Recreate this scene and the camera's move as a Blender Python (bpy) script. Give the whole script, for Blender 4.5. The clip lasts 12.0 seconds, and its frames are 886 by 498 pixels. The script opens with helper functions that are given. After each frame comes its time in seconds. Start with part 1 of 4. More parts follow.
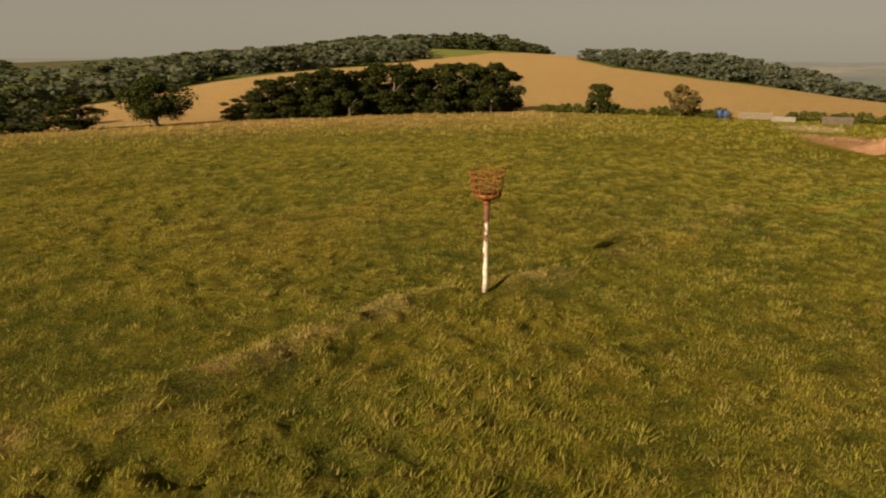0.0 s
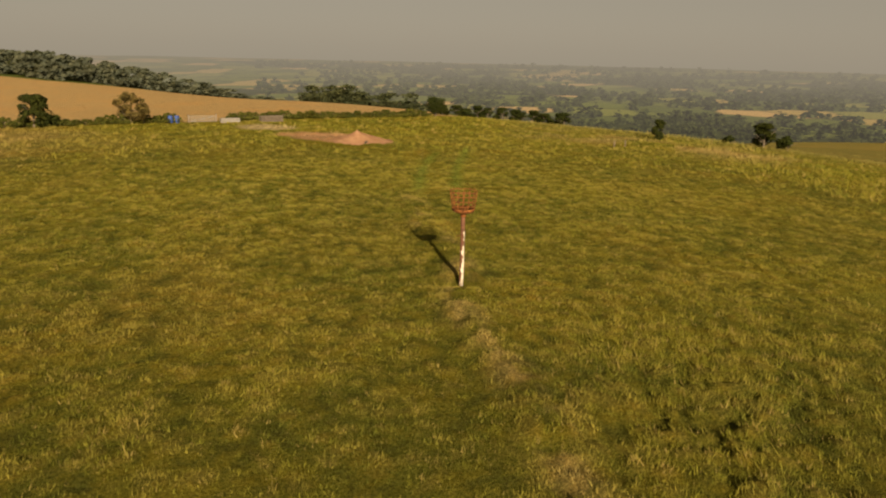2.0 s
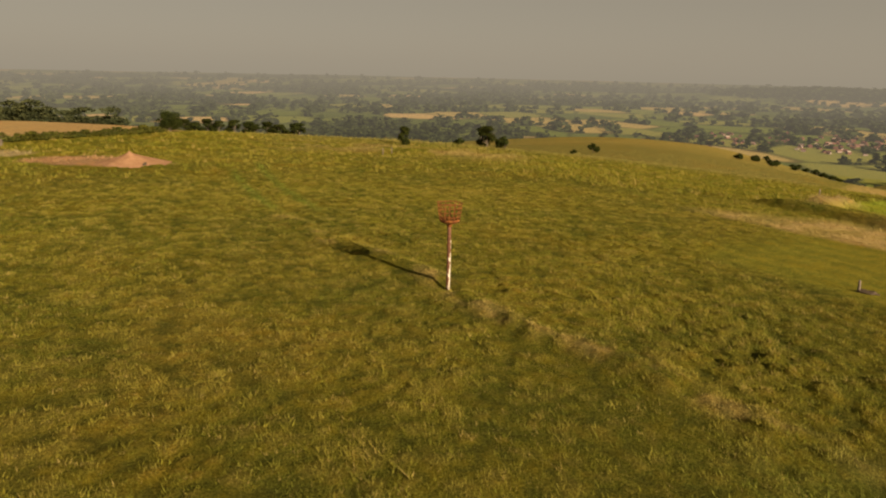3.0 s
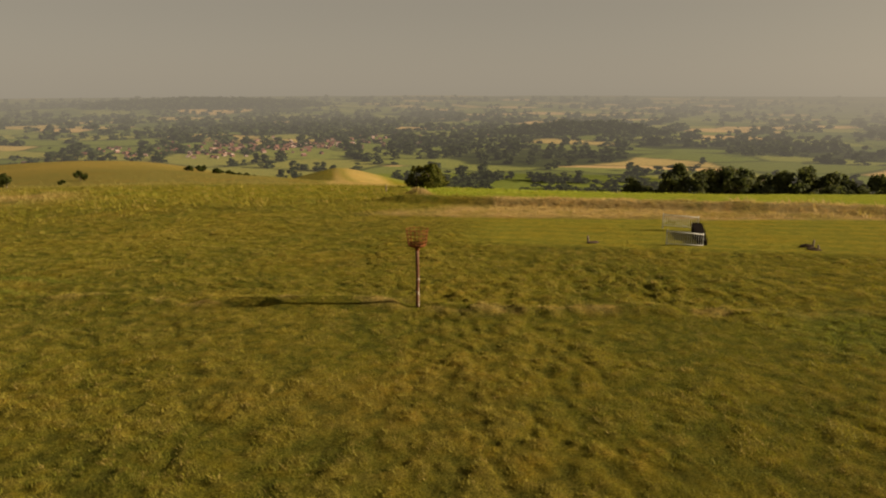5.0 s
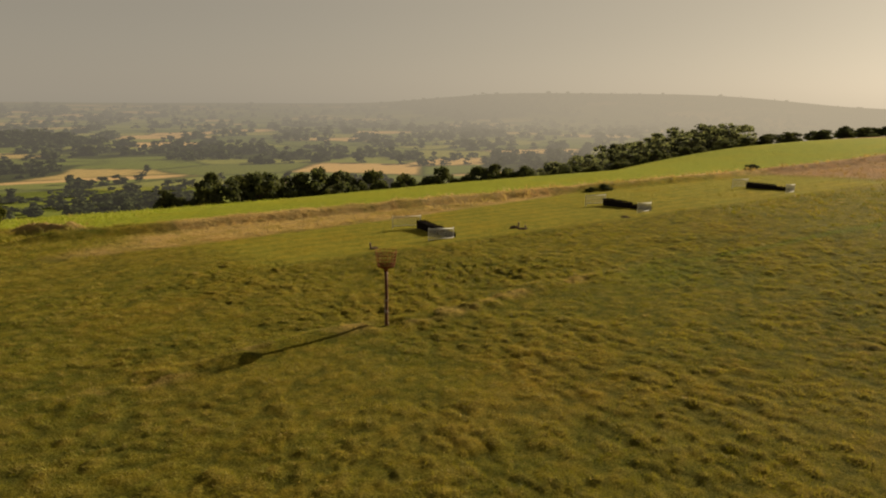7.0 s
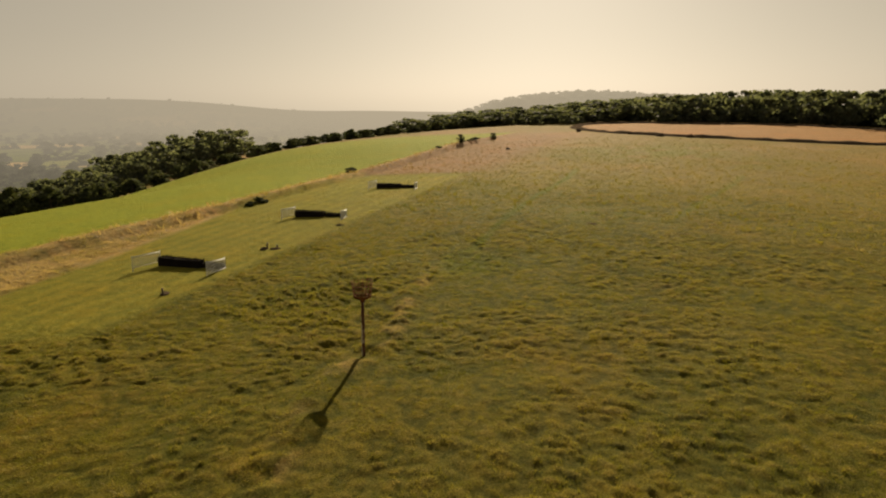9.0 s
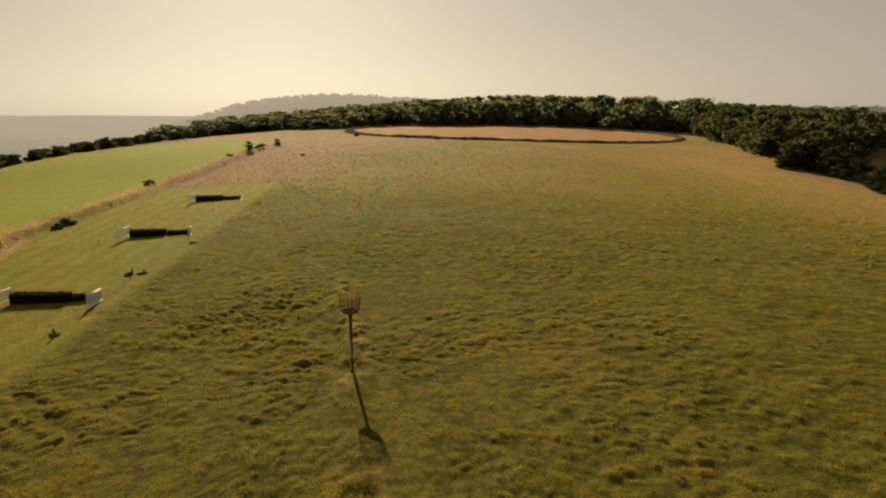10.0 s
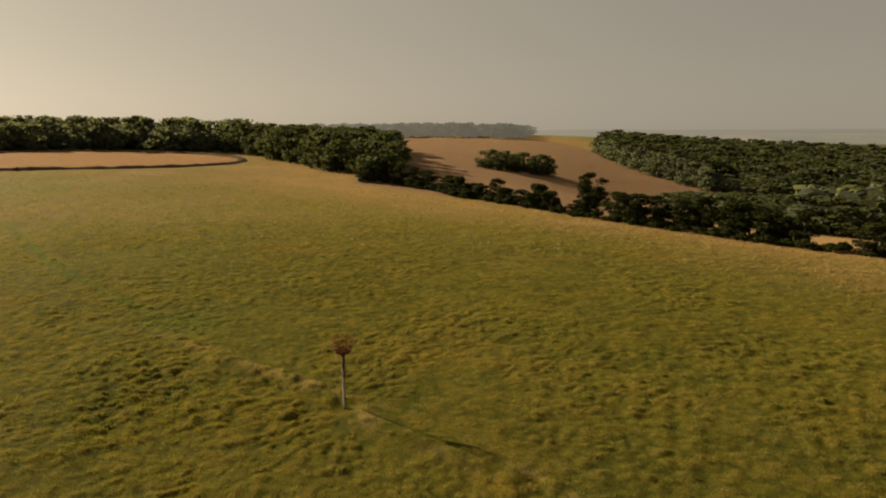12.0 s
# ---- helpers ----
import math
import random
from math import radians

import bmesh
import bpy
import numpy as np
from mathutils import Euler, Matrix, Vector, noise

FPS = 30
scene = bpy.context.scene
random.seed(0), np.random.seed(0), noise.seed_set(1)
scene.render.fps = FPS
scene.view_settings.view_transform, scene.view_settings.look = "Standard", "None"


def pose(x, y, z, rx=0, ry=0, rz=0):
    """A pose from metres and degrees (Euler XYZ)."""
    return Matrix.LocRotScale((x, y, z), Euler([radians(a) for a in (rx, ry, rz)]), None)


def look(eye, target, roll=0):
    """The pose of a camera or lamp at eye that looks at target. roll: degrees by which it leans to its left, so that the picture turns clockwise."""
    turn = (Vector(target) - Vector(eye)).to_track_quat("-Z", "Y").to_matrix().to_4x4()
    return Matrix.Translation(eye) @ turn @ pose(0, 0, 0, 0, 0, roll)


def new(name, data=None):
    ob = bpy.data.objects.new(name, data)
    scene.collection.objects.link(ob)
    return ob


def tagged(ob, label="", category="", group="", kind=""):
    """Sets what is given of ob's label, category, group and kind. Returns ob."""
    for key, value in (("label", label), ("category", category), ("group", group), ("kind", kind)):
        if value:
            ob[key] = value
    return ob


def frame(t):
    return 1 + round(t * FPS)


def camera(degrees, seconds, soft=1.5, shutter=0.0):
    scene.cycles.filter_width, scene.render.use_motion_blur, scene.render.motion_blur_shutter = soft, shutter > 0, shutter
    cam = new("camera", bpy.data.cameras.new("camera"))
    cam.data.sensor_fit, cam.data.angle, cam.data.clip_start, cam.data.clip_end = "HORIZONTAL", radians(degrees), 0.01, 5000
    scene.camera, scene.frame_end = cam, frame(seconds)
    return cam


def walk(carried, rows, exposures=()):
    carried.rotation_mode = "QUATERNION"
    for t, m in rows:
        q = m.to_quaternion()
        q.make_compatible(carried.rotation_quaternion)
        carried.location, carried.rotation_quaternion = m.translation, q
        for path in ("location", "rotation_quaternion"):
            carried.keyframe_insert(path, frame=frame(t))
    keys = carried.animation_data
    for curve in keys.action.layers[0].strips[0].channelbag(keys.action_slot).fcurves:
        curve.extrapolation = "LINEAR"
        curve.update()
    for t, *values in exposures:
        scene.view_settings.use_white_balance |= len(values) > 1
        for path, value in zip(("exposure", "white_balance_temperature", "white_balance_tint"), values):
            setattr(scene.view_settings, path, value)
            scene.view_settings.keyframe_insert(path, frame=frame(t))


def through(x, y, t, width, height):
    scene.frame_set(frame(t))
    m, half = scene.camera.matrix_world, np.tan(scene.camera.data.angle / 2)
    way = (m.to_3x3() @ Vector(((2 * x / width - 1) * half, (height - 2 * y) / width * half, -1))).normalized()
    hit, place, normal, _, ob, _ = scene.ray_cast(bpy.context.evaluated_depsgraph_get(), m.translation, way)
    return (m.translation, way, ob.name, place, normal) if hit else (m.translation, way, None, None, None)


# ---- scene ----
cam = camera(64.6, 12.0, 2.0, 0.1)
PATH = [
    (0, (-0.622, -19.364, 6.804), (-0.682, -17.441, 6.256), 0.3),
    (0.5, (-5.276, -20.202, 7.059), (-4.862, -18.328, 6.497), 0.3),
    (1, (-10.135, -19.585, 7.69), (-9.298, -17.856, 7.132), 0.5),
    (1.5, (-15.198, -17.534, 7.98), (-13.989, -16.044, 7.417), 0.9),
    (2, (-20.126, -14.38, 8.331), (-18.592, -13.217, 7.791), 1.3),
    (2.5, (-24.017, -10.105, 8.429), (-22.251, -9.323, 7.909), 1.5),
    (3, (-26.716, -5.005, 8.746), (-24.816, -4.632, 8.244), 1.3),
    (3.5, (-28.13, 0.536, 9.061), (-26.191, 0.494, 8.576), 0.8),
    (4, (-28.268, 6.205, 9.344), (-26.376, 5.76, 8.874), 0.4),
    (4.5, (-27.193, 11.734, 9.565), (-25.427, 10.914, 9.106), -0.0),
    (5, (-25.035, 16.956, 9.707), (-23.464, 15.803, 9.254), -0.1),
    (5.5, (-21.833, 21.553, 9.652), (-20.516, 20.115, 9.206), 0.1),
    (6, (-17.687, 25.609, 9.838), (-16.676, 23.939, 9.405), 0.4),
    (6.5, (-12.928, 28.391, 10.233), (-12.251, 26.559, 9.798), 0.4),
    (7, (-7.671, 30.382, 10.581), (-7.352, 28.455, 10.15), 0.5),
    (7.5, (-2.173, 31.328, 10.935), (-2.218, 29.375, 10.507), 0.5),
    (8, (3.357, 31.242, 11.277), (2.954, 29.33, 10.852), 0.5),
    (8.5, (8.735, 30.175, 11.586), (7.989, 28.368, 11.164), 0.4),
    (9, (13.782, 28.178, 11.678), (12.72, 26.534, 11.266), 0.1),
    (9.5, (18.364, 25.41, 11.989), (17.023, 23.985, 11.576), 0.0),
    (10, (22.456, 21.794, 12.164), (20.877, 20.634, 11.761), -0.0),
    (10.5, (26.068, 17.786, 12.768), (24.306, 16.926, 12.372), -0.1),
    (11, (28.85, 13.118, 13.24), (26.962, 12.582, 12.855), -0.3),
    (11.5, (30.965, 8.113, 13.44), (29.011, 7.907, 13.068), -0.4),
    (12, (32.219, 2.95, 13.678), (30.255, 3.064, 13.316), -0.4),
]
EXPOSURES = [(0, 1.1, 7500, 10), (2.5, 1.1, 7650, 10), (4.5, 1.1, 7550, 10), (6.5, 1.1, 7300, 10), (12, 1.1, 7200, 10)]
walk(cam, [(t, look(eye, target, roll)) for t, eye, target, roll in PATH], EXPOSURES)

# ---- world, sun ----
SUN_AZ, SUN_EL = radians(220.7), radians(22.6)
TO_SUN = Vector((math.sin(SUN_AZ) * math.cos(SUN_EL), math.cos(SUN_AZ) * math.cos(SUN_EL), math.sin(SUN_EL)))

world = bpy.data.worlds.new("sky")
world.use_nodes = True
scene.world = world
wt = world.node_tree
wt.nodes.clear()
sky = wt.nodes.new("ShaderNodeTexSky")
sky.sky_type, sky.sun_disc = "NISHITA", False
sky.sun_elevation, sky.sun_rotation = SUN_EL, SUN_AZ
sky.altitude, sky.air_density, sky.dust_density, sky.ozone_density = 200, 1.0, 1.6, 1.0


def world_node(kind, operation, *ins):
    n = wt.nodes.new(kind)
    n.operation = operation
    for socket, value in zip(n.inputs, ins):
        if isinstance(value, bpy.types.NodeSocket):
            wt.links.new(value, socket)
        else:
            socket.default_value = value
    return n


# thick summer haze over the clear sky: brighter towards the horizon and, broadly, towards the sun
HAZE, GLOW, LOW = (1.18, 1.09, 0.93), (0.92, 0.74, 0.44), 0.42
STRENGTH = 0.085
way = wt.nodes.new("ShaderNodeTexCoord").outputs["Generated"]
split = wt.nodes.new("ShaderNodeSeparateXYZ")
wt.links.new(way, split.inputs[0])
toward = world_node("ShaderNodeVectorMath", "DOT_PRODUCT", way, tuple(TO_SUN)).outputs["Value"]
toward = world_node("ShaderNodeMath", "POWER", world_node("ShaderNodeMath", "MAXIMUM", toward, 0.0).outputs[0], 2.2).outputs[0]
low = world_node("ShaderNodeMath", "SUBTRACT", 1.0, world_node("ShaderNodeMath", "ABSOLUTE", split.outputs["Z"]).outputs[0]).outputs[0]
low = world_node("ShaderNodeMath", "MULTIPLY_ADD", world_node("ShaderNodeMath", "POWER", low, 7.0).outputs[0], LOW, 1.0).outputs[0]
tone = world_node("ShaderNodeVectorMath", "MULTIPLY_ADD", toward, GLOW, HAZE).outputs[0]
veil = world_node("ShaderNodeVectorMath", "SCALE", tone)
wt.links.new(low, veil.inputs["Scale"])
pale = wt.nodes.new("ShaderNodeHueSaturation")
pale.inputs["Saturation"].default_value = 0.4
haze = wt.nodes.new("ShaderNodeMix")
haze.data_type = "RGBA"
haze.inputs[0].default_value = 0.93
back = wt.nodes.new("ShaderNodeBackground")
back.inputs["Strength"].default_value = STRENGTH
wout = wt.nodes.new("ShaderNodeOutputWorld")
wt.links.new(sky.outputs[0], pale.inputs["Color"])
wt.links.new(pale.outputs[0], haze.inputs[6])
wt.links.new(veil.outputs[0], haze.inputs[7])
wt.links.new(haze.outputs[2], back.inputs["Color"])
wt.links.new(back.outputs[0], wout.inputs[0])

sun = new("sun", bpy.data.lights.new("sun", "SUN"))
sun.data.energy, sun.data.angle, sun.data.color = 5.0, radians(0.8), (1.0, 0.86, 0.66)
sun.matrix_world = look(TO_SUN * 200, (0, 0, 0))


# ---- materials ----
class Mat:
    """A node material with short ways to add and join nodes."""

    def __init__(self, name):
        self.m = bpy.data.materials.new(name)
        self.m.use_nodes = True
        self.t = self.m.node_tree
        self.t.nodes.clear()
        self.out = self.t.nodes.new("ShaderNodeOutputMaterial")

    def put(self, socket, value):
        if isinstance(value, bpy.types.NodeSocket):
            self.t.links.new(value, socket)
        else:
            socket.default_value = value

    def node(self, kind, ins=None, operation="", attribute_name=""):
        n = self.t.nodes.new(kind)
        if operation:
            n.operation = operation
        if attribute_name:
            n.attribute_name = attribute_name
        for k, v in (ins or {}).items():
            self.put(n.inputs[k], v)
        return n

    def pos(self):
        return self.node("ShaderNodeNewGeometry").outputs["Position"]

    def local(self):
        return self.node("ShaderNodeTexCoord").outputs["Object"]

    def noise(self, scale, where=None, detail=4.0, rough=0.6, distort=0.0):
        return self.node("ShaderNodeTexNoise", {"Vector": where or self.pos(), "Scale": scale, "Detail": detail, "Roughness": rough, "Distortion": distort}).outputs["Fac"]

    def ramp(self, fac, *stops):
        n = self.node("ShaderNodeValToRGB", {"Fac": fac})
        while len(n.color_ramp.elements) < len(stops):
            n.color_ramp.elements.new(0.5)
        for e, (p, c) in zip(n.color_ramp.elements, stops):
            e.position, e.color = p, (*c, 1) if len(c) == 3 else c
        return n.outputs["Color"]

    def math(self, op, a, b=0.5, c=0.5, clamp=False):
        n = self.node("ShaderNodeMath", operation=op)
        n.use_clamp = clamp
        for s, v in zip(n.inputs, (a, b, c)):
            self.put(s, v)
        return n.outputs[0]

    def span(self, v, a, b, c=0.0, d=1.0):
        n = self.node("ShaderNodeMapRange")
        n.interpolation_type = "SMOOTHSTEP"
        for key, value in (("Value", v), ("From Min", a), ("From Max", b), ("To Min", c), ("To Max", d)):
            self.put(n.inputs[key], value)
        return n.outputs[0]

    def mix(self, fac, a, b, blend="MIX"):
        n = self.node("ShaderNodeMix")
        n.data_type, n.blend_type = "RGBA", blend
        for i, v in ((0, fac), (6, a), (7, b)):
            self.put(n.inputs[i], (*v, 1) if isinstance(v, tuple) and len(v) == 3 else v)
        return n.outputs[2]

    def bump(self, height, strength=0.4, dist=0.05):
        return self.node("ShaderNodeBump", {"Height": height, "Strength": strength, "Distance": dist}).outputs[0]

    def bsdf(self, colour, rough=0.8, metal=0.0, normal=None, spec=0.3):
        n = self.node("ShaderNodeBsdfPrincipled", {"Roughness": rough, "Metallic": metal, "Specular IOR Level": spec})
        self.put(n.inputs["Base Color"], (*colour, 1) if isinstance(colour, tuple) else colour)
        if normal is not None:
            self.put(n.inputs["Normal"], normal)
        return n.outputs[0]

    def leafy(self, colour, through=0.35, tint=(1.1, 1.12, 0.62), rough=0.8, spec=0.035):
        """Diffuse both sides under a waxy gloss, with light that shines through the blade or leaf."""
        a = self.bsdf(colour, rough, spec=spec)
        b = self.node("ShaderNodeBsdfTranslucent", {"Color": self.mix(1.0, colour, tint, "MULTIPLY")}).outputs[0]
        return self.node("ShaderNodeMixShader", {0: through, 1: a, 2: b}).outputs[0]

    def island(self):
        return self.node("ShaderNodeNewGeometry").outputs["Random Per Island"]

    def done(self, shader):
        self.t.links.new(shader, self.out.inputs["Surface"])
        return self.m


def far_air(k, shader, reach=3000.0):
    """Air light painted on the distant backdrop: emission in the tone of the horizon haze."""
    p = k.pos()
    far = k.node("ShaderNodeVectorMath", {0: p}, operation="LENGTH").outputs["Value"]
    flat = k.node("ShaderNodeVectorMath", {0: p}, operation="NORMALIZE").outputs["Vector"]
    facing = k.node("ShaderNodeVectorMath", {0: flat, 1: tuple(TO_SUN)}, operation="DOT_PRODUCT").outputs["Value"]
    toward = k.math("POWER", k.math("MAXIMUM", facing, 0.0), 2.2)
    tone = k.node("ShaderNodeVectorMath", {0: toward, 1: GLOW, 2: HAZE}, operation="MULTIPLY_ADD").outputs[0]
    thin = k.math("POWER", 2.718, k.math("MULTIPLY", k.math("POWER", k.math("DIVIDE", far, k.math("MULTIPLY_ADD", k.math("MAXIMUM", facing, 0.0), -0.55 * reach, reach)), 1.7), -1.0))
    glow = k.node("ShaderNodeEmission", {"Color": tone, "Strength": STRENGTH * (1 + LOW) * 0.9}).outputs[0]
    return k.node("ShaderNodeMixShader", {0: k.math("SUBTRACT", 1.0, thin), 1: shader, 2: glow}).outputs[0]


def cover_colour(k):
    """The colour of the land cover, broken up by grass, dead stalks and bare patches at several sizes."""
    base = k.node("ShaderNodeAttribute", attribute_name="cover").outputs["Color"]
    fine, mid, wide = k.noise(14.0, detail=8, rough=0.78), k.noise(1.3, detail=6, rough=0.7), k.noise(0.12, detail=3)
    c = k.mix(k.span(mid, 0.42, 0.68, 0, 0.55), base, k.mix(1.0, base, (1.5, 1.25, 0.85), "MULTIPLY"))
    c = k.mix(k.span(mid, 0.5, 0.3, 0, 0.5), c, k.mix(1.0, base, (0.5, 0.62, 0.45), "MULTIPLY"))
    c = k.mix(k.span(wide, 0.45, 0.7, 0, 0.4), c, k.mix(1.0, c, (1.3, 1.02, 0.8), "MULTIPLY"))
    return k.mix(k.span(fine, 0.36, 0.64, 0.0, 0.85), k.mix(1.0, c, (0.42, 0.44, 0.4), "MULTIPLY"), k.mix(1.0, c, (1.42, 1.36, 1.2), "MULTIPLY")), fine, mid


def ground_material():
    k = Mat("meadow_ground")
    c, fine, mid = cover_colour(k)
    n = k.bump(k.math("ADD", fine, k.math("MULTIPLY", mid, 1.5)), 1.0, 0.16)
    return k.done(k.bsdf(c, 0.9, normal=n, spec=0.012))


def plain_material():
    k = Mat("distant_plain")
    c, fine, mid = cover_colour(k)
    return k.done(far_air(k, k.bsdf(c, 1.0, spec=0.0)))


def grass_material():
    k = Mat("grass_blades")
    base = k.node("ShaderNodeAttribute", attribute_name="cover").outputs["Color"]
    c = k.mix(k.island(), k.mix(1.0, base, (0.95, 0.99, 0.88), "MULTIPLY"), k.mix(1.0, base, (1.26, 1.2, 1.05), "MULTIPLY"))
    return k.done(k.leafy(c, 0.38, (1.12, 1.12, 0.72), 0.65, 0.1))


def leaf_material(name, dark, light, through=0.3, air=0.0):
    k = Mat(name)
    wide = k.noise(0.35, detail=3)
    c = k.mix(k.island(), dark, light)
    c = k.mix(k.span(wide, 0.35, 0.7, 0, 0.6), c, k.mix(1.0, c, (1.35, 1.12, 0.8), "MULTIPLY"))
    s = k.leafy(c, through)
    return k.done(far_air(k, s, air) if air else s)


def bark_material():
    k = Mat("bark")
    g = k.node("ShaderNodeMapping", {"Vector": k.local(), "Scale": (6, 6, 1.2)}).outputs[0]
    n = k.noise(3.0, g, 6)
    return k.done(k.bsdf(k.ramp(n, (0.3, (0.05, 0.038, 0.026)), (0.7, (0.16, 0.125, 0.09))), 0.9, normal=k.bump(n, 0.6, 0.03)))


def paint_material():
    """White paint that flakes off rust, more so towards the top."""
    k = Mat("flaking_white_paint")
    p = k.local()
    z = k.node("ShaderNodeSeparateXYZ", {0: p}).outputs["Z"]
    patch = k.noise(2.6, k.node("ShaderNodeMapping", {"Vector": p, "Scale": (1.6, 1.6, 0.8)}).outputs[0], 5, 0.65)
    spot = k.noise(28.0, p, 4)
    north = k.span(k.node("ShaderNodeVectorMath", {0: p, 1: (-0.55, 0.83, 0)}, operation="DOT_PRODUCT").outputs["Value"], -0.07, 0.07, -0.03, 0.2)
    bare = k.math("ADD", k.math("ADD", k.math("ADD", patch, north), k.span(z, 1.2, 2.7, -0.05, 0.14)), k.math("MULTIPLY", k.math("SUBTRACT", spot, 0.5), 0.22))
    bare = k.span(bare, 0.5, 0.56)
    rust = k.ramp(k.noise(14.0, p, 6), (0.25, (0.035, 0.016, 0.01)), (0.55, (0.105, 0.042, 0.02)), (0.8, (0.21, 0.09, 0.038)))
    white = k.ramp(k.noise(6.0, p, 5), (0.3, (0.26, 0.215, 0.16)), (0.65, (0.5, 0.45, 0.37)))
    n = k.bump(k.math("SUBTRACT", k.math("MULTIPLY", spot, 0.4), bare), 0.5, 0.01)
    return k.done(k.bsdf(k.mix(bare, white, rust), 0.75, normal=n))


def rust_material():
    k = Mat("rusted_steel")
    p = k.local()
    a, b = k.noise(7.0, p, 6), k.noise(45.0, p, 3)
    c = k.ramp(a, (0.25, (0.02, 0.009, 0.006)), (0.5, (0.15, 0.054, 0.016)), (0.75, (0.31, 0.125, 0.03)))
    c = k.mix(k.span(b, 0.35, 0.7, 0, 0.35), c, (0.12, 0.045, 0.025))
    return k.done(k.bsdf(c, 0.9, 0.0, k.bump(b, 0.5, 0.006), 0.1))


def plain_material_of(name, dark, light, scale=5.0, rough=0.8, bump=0.3, depth=0.02, metal=0.0, spec=0.2):
    k = Mat(name)
    p = k.local()
    a, b = k.noise(scale, p, 6, 0.65), k.noise(scale * 7, p, 3)
    c = k.mix(k.span(k.math("ADD", k.math("MULTIPLY", a, 0.7), k.math("MULTIPLY", b, 0.3)), 0.3, 0.7), dark, light)
    return k.done(k.bsdf(c, rough, metal, k.bump(b, bump, depth), spec))


GROUND, PLAIN, GRASS, BARK = ground_material(), plain_material(), grass_material(), bark_material()
PAINT, RUST = paint_material(), rust_material()
LEAF_DARK = leaf_material("dark_leaves", (0.014, 0.02, 0.006), (0.034, 0.04, 0.01))
LEAF_OAK = leaf_material("oak_leaves", (0.014, 0.021, 0.006), (0.035, 0.043, 0.011))
LEAF_DRY = leaf_material("dry_hawthorn_leaves", (0.05, 0.04, 0.015), (0.13, 0.1, 0.035))
# haze put into the colour: far, mid and belt leaves are paled and greyed
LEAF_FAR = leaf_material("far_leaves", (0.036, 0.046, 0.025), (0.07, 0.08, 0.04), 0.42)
LEAF_MID = leaf_material("haze_paled_leaves", (0.075, 0.088, 0.066), (0.112, 0.125, 0.092), 0.55)
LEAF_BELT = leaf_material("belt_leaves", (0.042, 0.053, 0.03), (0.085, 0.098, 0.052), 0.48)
LEAF_SUNNY = leaf_material("sunlit_hazel_leaves", (0.03, 0.038, 0.01), (0.1, 0.105, 0.025), 0.4)
# leaves with haze painted on as a glow, growing with distance
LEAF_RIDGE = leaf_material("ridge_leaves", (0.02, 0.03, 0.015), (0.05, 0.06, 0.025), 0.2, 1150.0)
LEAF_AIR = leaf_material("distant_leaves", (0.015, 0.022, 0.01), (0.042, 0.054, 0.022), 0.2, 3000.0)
BRUSH = plain_material_of("black_birch", (0.006, 0.005, 0.005), (0.03, 0.024, 0.02), 12, 1.0, 0.9, 0.04, spec=0.02)
WHITE = plain_material_of("white_plastic", (0.44, 0.44, 0.42), (0.62, 0.62, 0.6), 4, 0.55)
SOIL = plain_material_of("red_sand", (0.2, 0.105, 0.06), (0.29, 0.165, 0.095), 1.2, 1.0, 0.6, 0.08, spec=0.0)
EARTH = plain_material_of("dark_earth", (0.045, 0.033, 0.024), (0.1, 0.075, 0.05), 1.5, 1.0, 0.6, 0.1, spec=0.0)
TIMBER = plain_material_of("grey_timber", (0.07, 0.05, 0.04), (0.2, 0.16, 0.12), 5, 0.9)
BLUE = plain_material_of("blue_plastic", (0.02, 0.04, 0.13), (0.03, 0.065, 0.2), 5, 0.5)
CONCRETE = plain_material_of("pale_concrete", (0.11, 0.1, 0.085), (0.2, 0.18, 0.16), 3, 0.9)


# ---- relief of the land ----
def lattice(ix, iy, seed):
    h = (ix.astype(np.int64) * 374761393 + iy.astype(np.int64) * 668265263 + seed * 974634777) & 0x7FFFFFFF
    h = ((h ^ (h >> 13)) * 1274126177) & 0x7FFFFFFF
    return ((h ^ (h >> 16)) & 0xFFFFF) / 0xFFFFF


def value_noise(x, y, seed=0):
    ix, iy = np.floor(x), np.floor(y)
    fx, fy = x - ix, y - iy
    fx, fy = fx * fx * (3 - 2 * fx), fy * fy * (3 - 2 * fy)
    a, b = lattice(ix, iy, seed), lattice(ix + 1, iy, seed)
    c, d = lattice(ix, iy + 1, seed), lattice(ix + 1, iy + 1, seed)
    return (a + (b - a) * fx) * (1 - fy) + (c + (d - c) * fx) * fy


def fbm(x, y, seed=0, octaves=4):
    out, amp = 0.0, 0.5
    for n in range(octaves):
        out, amp = out + amp * value_noise(x * 2**n + 17 * n, y * 2**n - 9 * n, seed + n), amp / 2
    return out


def ease(v, a, b):
    t = np.clip((v - a) / (b - a), 0, 1)
    return t * t * (3 - 2 * t)


